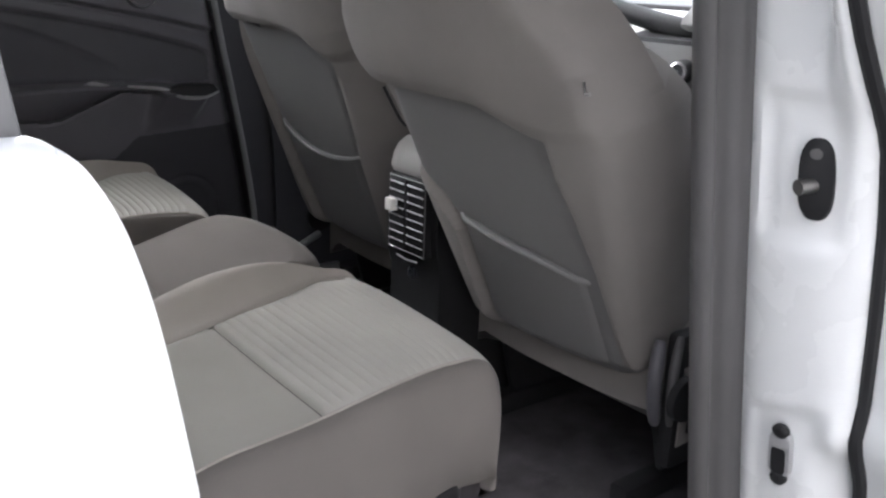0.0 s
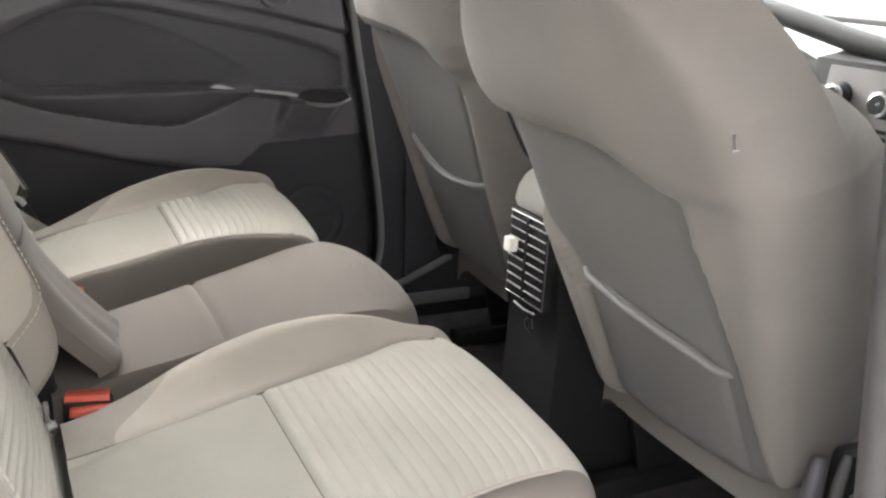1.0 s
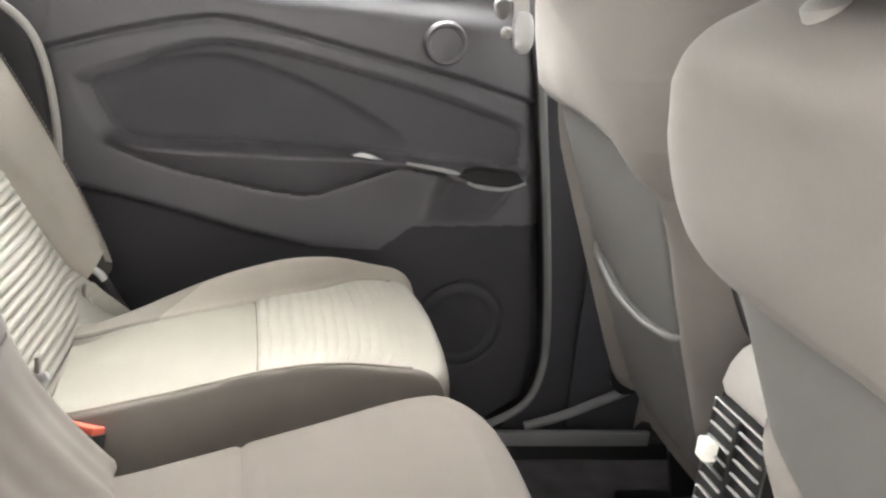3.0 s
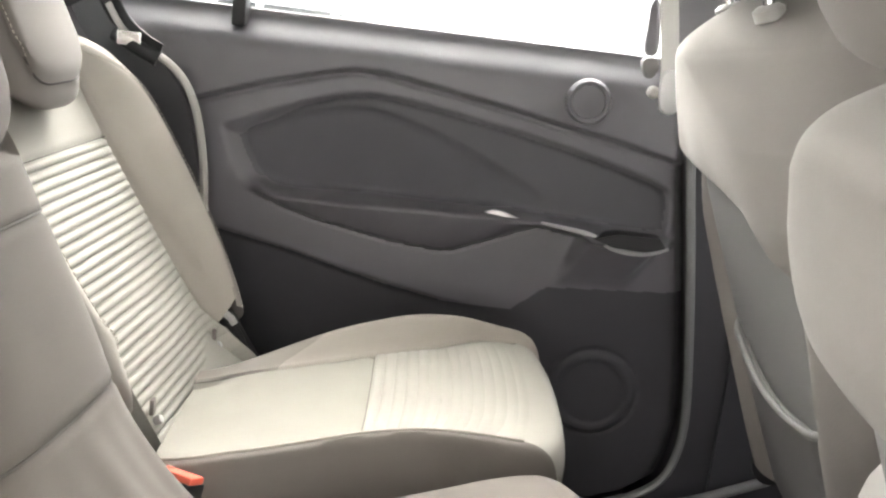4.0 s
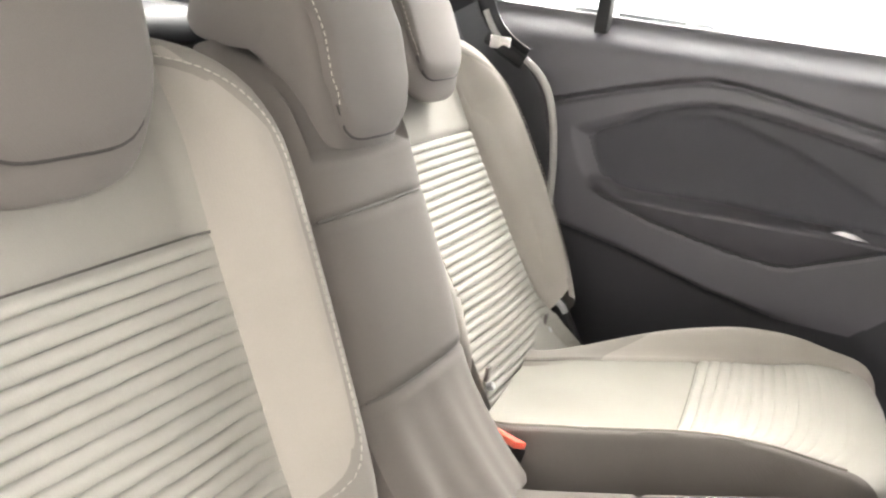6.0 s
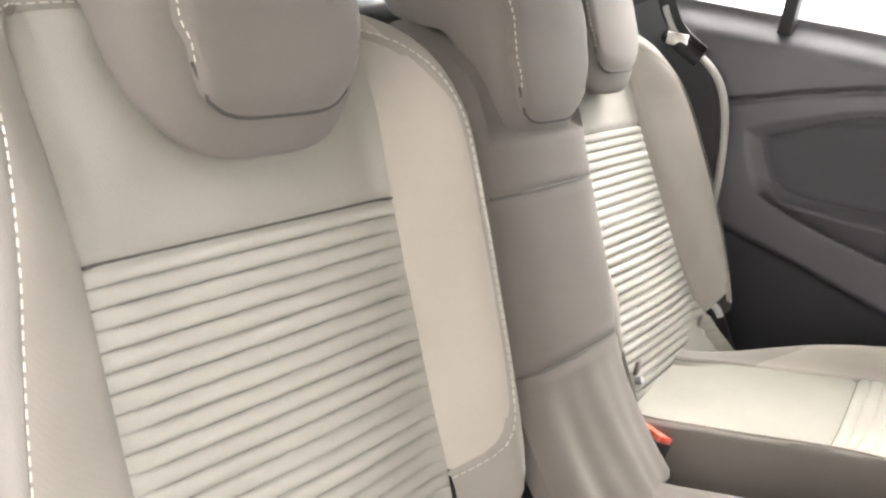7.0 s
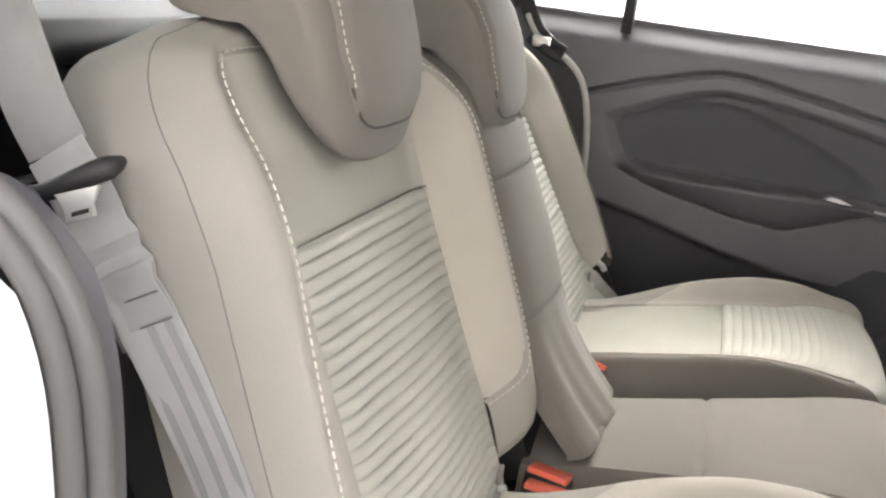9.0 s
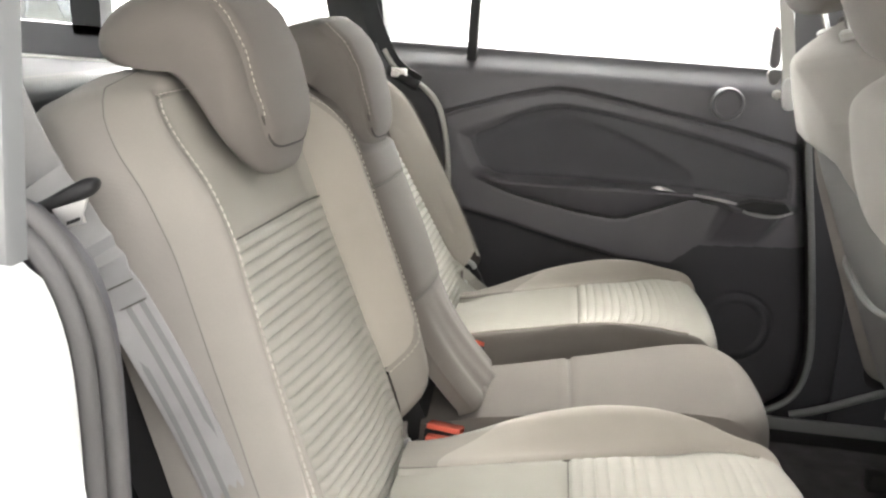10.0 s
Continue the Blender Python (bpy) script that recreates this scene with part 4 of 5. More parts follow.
# ---- near B pillar with its striker and the open doorway's seals ----
pillar = thing("b_pillar", (0.66, -0.78, 0.0), "white painted door pillar with grey rubber seal", "car pillar", "", "structure")


def lean(z):
    return 0.668 - 0.175 * (z - 0.30)


EDGE = [(0.0, 0.075), (0.30, 0.062), (0.354, 0.056), (0.413, 0.032), (0.464, 0.047), (0.56, 0.052), (0.69, 0.053), (0.766, 0.044), (0.80, 0.030), (0.84, 0.001), (0.888, -0.029), (0.93, -0.050), (1.32, -0.050)]


def dent(y, z):
    """Pressed recess round the striker, a crease lower down and a flared foot."""
    across = smooth(-0.742, -0.756, y) * smooth(-0.850, -0.822, y)
    d = 0.009 * (smooth(0.826, 0.806, z) - smooth(0.668, 0.640, z)) * across
    low = z - 0.444 + 0.22 * (y + 0.80)
    return d + 0.006 * smooth(0.006, -0.006, low) * across - 0.004 * math.exp(-(low / 0.010) ** 2) * across + 0.030 * smooth(-0.812, -0.862, y) * smooth(0.43, 0.35, z)


zs = [1.32 * i / 130 for i in range(131)]
section = rounded([(0.075, -0.690), (0.030, -0.715), (0.012, -0.738), (0.008, -0.765), (0.012, -0.80), (0.022, -0.835), (0.040, -0.858), (0.075, -0.868), (0.16, -0.870), (0.16, -0.70)], 2, True)
section = resample([Vector((*p[:2], 0)) for p in section] + [Vector((*section[0][:2], 0))], 90)[:-1]


def skin(p, z):
    shift = (lerp_table(EDGE, z) - 0.050) * smooth(-0.81, -0.862, p.y) if p.x < 0.15 else 0.0
    return Vector((lean(z) + 0.015 * math.exp(-((z - 0.05) / 0.15) ** 2) + p.x + (dent(p.y, z) if p.x < 0.07 else 0.0) + shift, p.y, z))


part("pillar_skin", loft([[skin(p, z) for p in section] for z in zs]), M_PAINT, pillar)
trim_sec = rounded([(-0.012, -0.672), (-0.022, -0.688), (-0.014, -0.702), (-0.006, -0.700), (-0.004, -0.712), (0.006, -0.724), (0.016, -0.724), (0.024, -0.738), (0.040, -0.728), (0.08, -0.69), (0.12, -0.64), (0.02, -0.645)], 1, True)
part("pillar_seal", loft([[Vector((lean(z) + p[0], p[1], z)) for p in trim_sec] for z in zs]), M_RUBBER, pillar, "ribbed grey rubber seal and trim")


def oval(cx, cy, a, b, n=28, power=2.6):
    return [(cx + a * math.copysign(abs(math.cos(k * math.tau / n)) ** (2 / power), math.cos(k * math.tau / n)),
             cy + b * math.copysign(abs(math.sin(k * math.tau / n)) ** (2 / power), math.sin(k * math.tau / n))) for k in range(n)]


def on_pillar(y, z, lift):
    return Vector((lean(z) + 0.008 + lerp_table([(-0.86, 0.030), (-0.835, 0.016), (-0.80, 0.004), (-0.765, 0.0)], y) + dent(-0.79, z) - lift, y, z))


plate = part("striker_plate", prism(oval(-0.808, 0.728, 0.0180, 0.046), lambda a, b, c: on_pillar(a, b, c), 0.006, 0.002), M_BLACK, pillar, "oval black striker plate")
part("striker_pin", tube([on_pillar(-0.804, 0.722, 0.0), on_pillar(-0.801, 0.721, 0.012), on_pillar(-0.798, 0.720, 0.020)], 0.0085, 12), M_STEEL, plate, "steel pin")
part("screw", lathe([(0.006, 0.0), (0.006, 0.003), (0.003, 0.0035)], lambda a, b, c: on_pillar(-0.808 + a, 0.757 + b, 0.005 + c), 12), M_RUBBER, plate)
plate = part("lower_plate", prism(oval(-0.790, 0.375, 0.013, 0.030, power=6), lambda a, b, c: on_pillar(a, b, c), 0.010, 0.002), M_SILVER, pillar, "grey guide bracket")
part("bracket_slot", prism(oval(-0.790, 0.366, 0.009, 0.018, power=6), lambda a, b, c: on_pillar(a, b, 0.0105 + c), 0.001), M_BLACK, plate)
for z in (0.408, 0.340):
    part("bolt", lathe([(0.010, 0.0), (0.010, 0.006), (0.006, 0.009), (0.002, 0.009)], lambda a, b, c: on_pillar(-0.790 + a, z + b, 0.004 + c), 14), M_BLACK, plate)
fd = thing("car_door", (1.2, -0.9, 0.1), "white front car door, shut, with black edge rubber", "car door")
back_edge = [(lean(z) + lerp_table(EDGE, z) + 0.014, z) for z in [0.93 - 0.93 * k / 40 for k in range(41)]]
part("door_skin", prism([(1.85, 0.93)] + back_edge + [(0.85, -0.08), (1.85, -0.08)], lambda a, b, c: Vector((a, -0.868 - c, b)), 0.042, 0.008), M_PAINT, fd)
part("edge_rubber", tube([Vector((a - 0.006, -0.866, b)) for a, b in back_edge], 0.0085, 8), M_BLACK, fd)
part("window_frame", prism([(0.64, 0.92), (0.71, 0.92), (0.64, 1.30), (0.57, 1.30)], lambda a, b, c: Vector((a, -0.905 + c, b)), 0.03, 0.006), M_BLACK, fd)

# opened sliding door, parked along the flank
slide = thing("car_door", (-0.6, -0.95, 0.05), "white sliding rear door, opened and parked alongside", "car door", "rear doors")
edge = [(-0.165, 1.30), (-0.172, 1.0), (-0.186, 0.87), (-0.184, 0.848), (-0.176, 0.841), (-0.165, 0.822), (-0.157, 0.80), (-0.148, 0.765), (-0.139, 0.71), (-0.130, 0.65), (-0.122, 0.50), (-0.118, 0.30), (-0.125, 0.05)]
lowp = [(x, z) for x, z in edge if z < 0.849]
lower = [(-1.05, 0.848)] + [(-0.190, 0.850)] + [p.to_2d()[:] for p in rounded([Vector(p) for p in lowp], 2)] + [(-1.05, 0.05)]
part("door_skin", prism(lower, lambda a, b, c: Vector((a, -0.880 - c, b)), 0.034, 0.010), M_PAINT, slide)
part("window_frame", prism([(-0.205, 0.846), (-0.172, 0.846), (-0.166, 1.30), (-0.205, 1.30)], lambda a, b, c: Vector((a - 0.016 - 0.12 * (b - 0.846), -0.850 - c + 0.20 * (b - 0.846), b)), 0.02, 0.004), M_STRIP, slide, "grey window frame edge")
part("window_frame", prism([(-1.05, 0.846), (-1.00, 0.846), (-0.98, 1.30), (-1.04, 1.30)], lambda a, b, c: Vector((a - 0.05 * (b - 0.846), -0.855 - c + 0.20 * (b - 0.846), b)), 0.04, 0.004), M_BLACK, slide)
part("window_frame", prism([(-1.0, 1.25), (-0.205, 1.25), (-0.205, 1.30), (-1.0, 1.30)], lambda a, b, c: Vector((a - 0.05 * (b - 0.846), -0.855 - c + 0.20 * (b - 0.846), b)), 0.04, 0.004), M_BLACK, slide)

# rear edge of the doorway: painted jamb and double rubber seal
jamb = thing("door_jamb", (-0.3, -0.76, 0.1), "white painted rear door jamb with grey rubber seal", "door jamb", "", "structure")
path = resample(rounded([Vector(p) for p in [(-0.62, -0.715, 0.875), (-0.45, -0.715, 0.865), (-0.33, -0.715, 0.852), (-0.262, -0.715, 0.825), (-0.232, -0.715, 0.77), (-0.222, -0.715, 0.70), (-0.215, -0.715, 0.50), (-0.205, -0.715, 0.14)]], 3), 60)
path = [p + Vector((-0.004, 0, -0.004)) for p in path]
part("outer_seal", tube(path, 0.0088, 12), M_RUBBER, jamb)
inner = [p + Vector((0.013 - 0.009 * smooth(0.76, 0.85, p.z), 0.010, 0.012 * smooth(0.76, 0.85, p.z))) for p in path]
part("inner_seal", tube(inner, 0.0085, 12), M_RUBBER, jamb)
jam = [(p.x - 0.003, p.z - (0.008 if p.z > 0.8 else 0)) for p in path] + [(-0.62, 0.14)]
part("jamb_panel", prism(jam, lambda a, b, c: Vector((a, -0.725 - c, b)), 0.075, 0.015), M_PAINT, jamb)
wrap = [(p.x + 0.011, p.z + 0.006) for p in path if p.z < 0.84] + [(-0.35, 0.14), (-0.35, 0.85)]
part("jamb_trim", prism(wrap, lambda a, b, c: Vector((a, -0.70 + c, b)), 0.02, 0.004), M_DOOR, jamb)


# ---- belts ----
def ribbon(path, width_dir, width, name, parent, mat=None, thick=0.0013):
    pts = [Vector(p) for p in path]
    rings = []
    for i, p in enumerate(pts):
        d = (pts[min(i + 1, len(pts) - 1)] - pts[max(i - 1, 0)]).normalized()
        wd = width_dir(i / (len(pts) - 1)) if callable(width_dir) else Vector(width_dir)
        wd = (wd - d * wd.dot(d)).normalized()
        n = d.cross(wd).normalized() * thick
        ww = wd * width / 2
        side = [(-1.0, 0.7), (-0.86, 1.0), (-0.70, 0.45), (-0.45, 0.9), (-0.20, 0.45), (0.05, 0.9), (0.30, 0.45), (0.55, 0.9), (0.72, 0.45), (0.86, 1.0), (1.0, 0.7)]
        rings.append([p + ww * a - n * b for a, b in side] + [p + ww * a + n * b for a, b in side[::-1]])
    return part(name, loft(rings), mat or M_BELT, parent)


belt = thing("seat_belt", (-0.192, -0.617, 0.423), "grey webbing seat belt hanging beside the near seat", "seat belt", "rear seat belts")
upper = resample(rounded([Vector(p) for p in [(-0.481, -0.617, 1.232), (-0.418, -0.613, 1.053), (-0.371, -0.607, 0.938), (-0.341, -0.605, 0.866), (-0.325, -0.602, 0.839)]], 2), 30)
ribbon(upper, (0.95, 0.15, 0.2), 0.046, "shoulder_webbing", belt)
lowr = resample(rounded([Vector(p) for p in [(-0.320, -0.611, 0.841), (-0.294, -0.613, 0.811), (-0.264, -0.615, 0.770), (-0.248, -0.615, 0.745), (-0.215, -0.615, 0.692), (-0.182, -0.615, 0.632), (-0.143, -0.617, 0.551), (-0.103, -0.617, 0.460), (-0.072, -0.625, 0.381), (-0.061, -0.628, 0.329)]], 2), 60)
crumple = [0.0] * 5 + [-0.001, -0.003, 0.0015, -0.0035, 0.002, -0.004, -0.002] + [0.0] * 48
lowr = [p + Vector((0, c, 0)) for p, c in zip(lowr, crumple)]
ribbon(lowr, lambda t: Vector((0.92, 0.30 + 0.22 * math.sin(9 * t), 0.35)), 0.040, "lap_webbing", belt)
across = Vector((0.80, 0.10, 0.45)).normalized() * 0.0195
for row in (11, 13):
    part("sewn_seam", tube([lowr[row] + across * a + Vector((0, -0.0034 + 0.0006 * abs(a), 0)) for a in (-1.0, -0.5, 0.0, 0.5, 1.0)], 0.0007, 5), M_SEAM, belt)
lap = [p + Vector((0, -0.0022, 0)) for p in lowr[9:14]]
ribbon(lap, (0.92, 0.30, 0.35), 0.041, "sewn_overlap", belt)
for off in (-0.0125, 0.001, 0.0135):
    line = [p + Vector((0.90, 0.25, 0.35)).normalized() * off + Vector((0, -0.0022, 0)) for p in lowr[12:]]
    ribbon(line, lambda t: Vector((0.92, 0.30 + 0.22 * math.sin(9 * (0.20 + 0.80 * t)), 0.35)), 0.0048, "woven_stripe", belt, M_STRIPE, 0.0002)
part("sewn_fold", tube([lowr[15] + Vector((-0.017, -0.002, -0.012)), lowr[14] + Vector((-0.022, -0.002, -0.009)), lowr[12] + Vector((-0.022, -0.002, 0.001))], 0.0022, 6), M_BELT, belt)
part("sewn_fold", tube([lowr[14] + Vector((-0.020, -0.001, -0.014)), lowr[12] + Vector((-0.024, -0.001, -0.008)), lowr[10] + Vector((-0.024, 0.0, 0.0))], 0.0035, 6), M_BELT, belt)
guide = thing("belt_guide", (-0.318, -0.607, 0.812), "black belt guide with steel tongue on the webbing", "belt guide")
bar = resample(rounded([Vector(p) for p in [(-0.347, -0.625, 0.814), (-0.329, -0.636, 0.815), (-0.304, -0.640, 0.821), (-0.281, -0.635, 0.835), (-0.267, -0.624, 0.843), (-0.270, -0.613, 0.843)]], 2), 24)
part("guide_loop", tube(bar, lambda t: (0.0042 + 0.0042 * t) * min(1.0, 0.45 + 4 * (1 - t)), 10), M_BLACK, guide, "moulded black loop")
part("guide_loop", tube(resample(rounded([bar[0], Vector((-0.337, -0.605, 0.818)), Vector((-0.301, -0.594, 0.831)), bar[-1]], 2), 16), 0.0042, 8), M_BLACK, guide)
tong = [(-0.014, 0.003), (0.013, 0.004), (0.011, -0.004), (0.009, -0.009), (0.011, -0.018), (-0.007, -0.019), (-0.007, -0.008)]
tg = part("tongue", prism(tong, lambda a, b, c: Vector((-0.272 + a, -0.650 - c + 0.2 * a, 0.829 + 0.85 * b + 0.35 * a)), 0.003, 0.001), M_TONGUE, guide, "steel tongue")
part("slot", prism([(-0.002, -0.012), (0.008, -0.011), (0.008, -0.0145), (-0.002, -0.0155)], lambda a, b, c: Vector((-0.272 + a, -0.6535 - c + 0.2 * a, 0.829 + 0.85 * b + 0.35 * a)), 0.0008), M_BLACK, tg)

far_belt = thing("seat_belt", (-0.15, 0.70, 0.5), "seat belt looped behind the far seat", "seat belt", "rear seat belts")
fb = resample(rounded([Vector(p) for p in [(-0.40, 0.725, 1.28), (-0.33, 0.722, 1.02), (-0.275, 0.715, 0.90), (-0.235, 0.700, 0.866), (-0.185, 0.700, 0.846), (-0.150, 0.702, 0.808), (-0.130, 0.702, 0.74), (-0.118, 0.700, 0.64), (-0.12, 0.695, 0.50), (-0.14, 0.69, 0.40)]], 2), 70)
ribbon(fb[:36], lambda t: Vector((0.7, -0.4, 0.5)), 0.047, "shoulder_webbing", far_belt, M_BLACK)
web = [p + Vector((-0.034, 0.006, -0.012)) for p in fb[26:]]
ribbon(web, lambda t: Vector((1.0, -0.35, 0.45)), 0.052, "lap_webbing", far_belt, M_DARKBELT)
part("edge_trim", tube(fb[27:], 0.0065, 8), M_TRIM, far_belt, "pale grey edge trim")
part("buckle_tongue", box(-0.262, -0.225, 0.690, 0.696, 0.862, 0.884, 0.002), M_CHROME, far_belt)
part("guide", tube([Vector((-0.27, 0.712, 0.876)), Vector((-0.235, 0.70, 0.862)), Vector((-0.20, 0.70, 0.846))], 0.013, 10), M_BLACK, far_belt)
front_belt = thing("seat_belt", (0.58, 0.70, 0.86), "front seat belt on the far pillar", "seat belt")
ribbon(resample(rounded([Vector(p) for p in [(0.510, 0.704, 1.28), (0.548, 0.698, 1.10), (0.568, 0.692, 1.00), (0.581, 0.689, 0.93), (0.589, 0.689, 0.866)]], 2), 20), (1, 0.25, 0.0), 0.030, "webbing", front_belt, M_TRIM)
stop = [(0.568, 0.925), (0.571, 0.885), (0.577, 0.861), (0.588, 0.856), (0.603, 0.862), (0.606, 0.885), (0.600, 0.925)]
part("tongue_stop", prism([p[:2] for p in rounded([Vector((*p, 0)) for p in stop], 2, True)], lambda a, b, c: Vector((a, 0.692 - c, b)), 0.014, 0.004), M_SILVER, front_belt)
part("stop_button", lathe([(0.010, 0.0), (0.010, 0.006), (0.006, 0.010), (0.002, 0.010)], lambda a, b, c: Vector((0.564 + a, 0.700 - c, 0.888 + b)), 16), M_TRIM, front_belt)
cover = [(0.540, 0.940), (0.539, 0.985), (0.538, 1.022), (0.545, 1.030), (0.552, 1.022), (0.558, 0.985), (0.564, 0.943)]
part("slot_cover", prism([p[:2] for p in rounded([Vector((*p, 0)) for p in cover], 2, True)], lambda a, b, c: Vector((a, 0.712 - c, b)), 0.012, 0.003), M_DOOR, front_belt)
shoe = [(0.539, 0.938), (0.541, 0.922), (0.549, 0.907), (0.560, 0.908), (0.567, 0.920), (0.566, 0.941)]
part("slot_shoe", prism([p[:2] for p in rounded([Vector((*p, 0)) for p in shoe], 2, True)], lambda a, b, c: Vector((a, 0.710 - c, b)), 0.012, 0.003), M_RUBBER, front_belt)


# ---- front seats ----
def front_seat(yc, dx, label, rise):
    seat = thing("front_seat", (0.9 + dx, yc, FLOOR), label, "car seat", "front seats")
    a = math.atan(0.43)
    fw, up = Vector((math.cos(a), 0, math.sin(a))), Vector((-math.sin(a), 0, math.cos(a)))
    o = Vector((0.63 + dx, yc, 0.546))

    def L(w, u, v):
        return o + fw * w + up * v + Vector((0, u, 0))
    sgn = -1 if yc < 0 else 1
    half = [(-0.28, 0.17), (-0.20, 0.205), (0.0, 0.240), (0.20, 0.262), (0.28, 0.258), (0.34, 0.243), (0.39, 0.218), (0.43, 0.175), (0.455, 0.12), (0.468, 0.05)]
    corner = [(-0.28, 0.17), (-0.20, 0.205), (0.0, 0.240), (0.20, 0.252), (0.286, 0.238), (0.322, 0.215), (0.36, 0.182), (0.393, 0.145), (0.43, 0.10), (0.455, 0.07), (0.468, 0.03)]
    wing = [(-0.28, 0.17), (-0.20, 0.21), (0.0, 0.255), (0.10, 0.272), (0.20, 0.278), (0.24, 0.270), (0.29, 0.248), (0.33, 0.222), (0.37, 0.186), (0.40, 0.155), (0.43, 0.115), (0.468, 0.05)]
    if sgn > 0:
        corner = [(-0.28, 0.14), (-0.25, 0.21), (-0.20, 0.262), (-0.14, 0.268), (0.0, 0.258)] + corner[3:]
        wing = [(-0.28, 0.15), (-0.25, 0.22), (-0.20, 0.275), (-0.14, 0.282), (0.0, 0.27), (0.10, 0.276)] + wing[4:]
    taller = 0.042 if sgn > 0 else 0.0
    half, corner, wing = [[(v + taller * smooth(0.22, 0.44, v), w) for v, w in table] for table in (half, corner, wing)]
    top_v = half[-1][0]
    vs = [-0.28 + (top_v + 0.28) * i / 380 for i in range(381)]
    lo = lerp_table
    if sgn < 0:
        rim_in, rim_out = [(-0.28, -0.130), (-0.03, -0.128), (0.02, -0.17), (0.06, -0.25), (0.3, -0.28)], [(-0.26, 0.190), (-0.02, 0.176), (0.087, 0.157), (0.138, 0.142), (0.22, 0.138)]
    else:
        rim_in, rim_out = [(-0.28, -0.085), (0.02, -0.110), (0.10, -0.124), (0.17, -0.131), (0.25, -0.137)], [(-0.28, 0.19), (0.0, 0.215), (0.28, 0.228)]
    bevel = [(-0.28, -0.105), (0.10, -0.152), (0.30, -0.165), (0.37, -0.11), (0.46, 0.02), (0.51, 0.06)]

    def rear(u, v, hw):
        """The back's surface: a recess for the panel below the padded shoulder."""
        e = min(1.0, abs(u) / hw)
        o = u * sgn
        if sgn < 0:
            top = 0.229 - 0.042 * smooth(0.0, 0.15, o)
        else:
            top = 0.292 - 0.014 * smooth(0.0, -0.09, o) - 0.045 * smooth(-0.075, -0.150, o)
        cut = smooth(top + 0.004, top - 0.005, v) * smooth(lo(rim_out, v) + 0.012, lo(rim_out, v) - 0.008, o) * smooth(lo(rim_in, v) - 0.010, lo(rim_in, v) + 0.008, o)
        pad = -0.012 * math.exp(-((v - top - 0.06) / 0.05) ** 2) * smooth(0.20, 0.05, abs(o + 0.06))
        w = (0.028 if o > 0 else 0.035) * e ** (18 if o > 0 else 10) - 0.012 * (1 - e * e) + 0.022 * cut + pad
        w -= (0.012 if sgn > 0 else 0.006) * smooth(top - 0.002, top + 0.03, v)
        if sgn < 0:
            ridge = lo([(0.15, 0.272), (0.205, 0.268), (0.25, 0.254), (0.30, 0.243), (0.334, 0.215), (0.383, 0.166), (0.43, 0.10)], v)
            w += 0.010 * smooth(ridge - 0.006, ridge + 0.010, o) * smooth(0.13, 0.20, v) + 0.16 * max(0.0, o - ridge) * smooth(0.13, 0.20, v)
        if sgn > 0:
            d = lo(bevel, v) - o
            w += 0.40 * (d if d > 0.02 else (d + 0.02) ** 2 / 0.08 if d > -0.02 else 0.0)
        return w + 0.10 * smooth(top_v - 0.068, top_v + 0.007, v) ** 2 + 0.05 * smooth(-0.20, -0.29, v)
    rings = []
    for v in vs:
        hi, hc, hw = lo(half, v), lo(corner, v), lo(wing, v)
        front = 0.16 - 0.05 * smooth(0.35, top_v, v)
        f = 0.94 - 0.12 * smooth(0.22, 0.36, v)
        ring = []
        for x in [-1 + 2 * k / 80 for k in range(81)]:
            q = math.sin(x * math.pi / 2)
            h = hc if q > 0 else hi
            ring.append((q * h * (1.0 if q > 0 else 1.12 + 0.10 * smooth(0.22, 0.36, v) if sgn > 0 else 0.92 + 0.11 * smooth(0.0, 0.14, v) + 0.18 * smooth(0.14, 0.34, v)), rear(q * h * sgn, v, h)))
        ring += [(hc + (hw - hc) * 0.75, 0.070), (hw, 0.10)]
        g = 0.20 * smooth(0.19, 0.32, v)
        for a0, w in ((f - g, front - 0.2 * g), (f - 0.1 - g, front + 0.02 - 0.2 * g), (0.6 - 0.4 * g, front - 0.02), (0.0, front - 0.03), (-0.6, front - 0.02), (0.1 - f, front + 0.02), (-f, front), (-0.99, 0.09)):
            ring.append((a0 * (hw if a0 > 0 else hi * 1.08), w))
        rings.append([L(w, a0 * sgn, v) for a0, w in ring])
    part("backrest", loft(rings), M_CLOTH, seat)

    tall = 0.208 if sgn < 0 else 0.274

    def panel(s, t):
        v = -0.255 + (tall + 0.255) * t
        a0, a1 = max(-0.222, lo(rim_in, v) + 0.014), lo(rim_out, v) - 0.014
        u = (a0 + (a1 - a0) * s) * sgn
        v += ((0.012 * (1 - s) - 0.030 * smooth(0.78, 1.0, s) ** 2) * t if sgn < 0 else -0.045 * smooth(0.30, 0.0, s) * t)
        e = min(s, 1 - s, 1 - t)
        return L(rear(u, v, lo(half, v)) - 0.004 * smooth(0, 0.03, e), u, v)
    part("rear_panel", grid(panel, 40, 60, fw * 0.012), M_BACKPANEL, seat, "smooth grey vinyl rear panel")
    if sgn > 0:
        part("panel_gap", tube([L(rear(sgn * o, 0.285, 0.25) + 0.003, sgn * o, 0.279 + dz) for o, dz in ((0.125, -0.003), (0.165, 0.001), (0.205, 0.004))], 0.0045, 6), M_BLACK, seat)

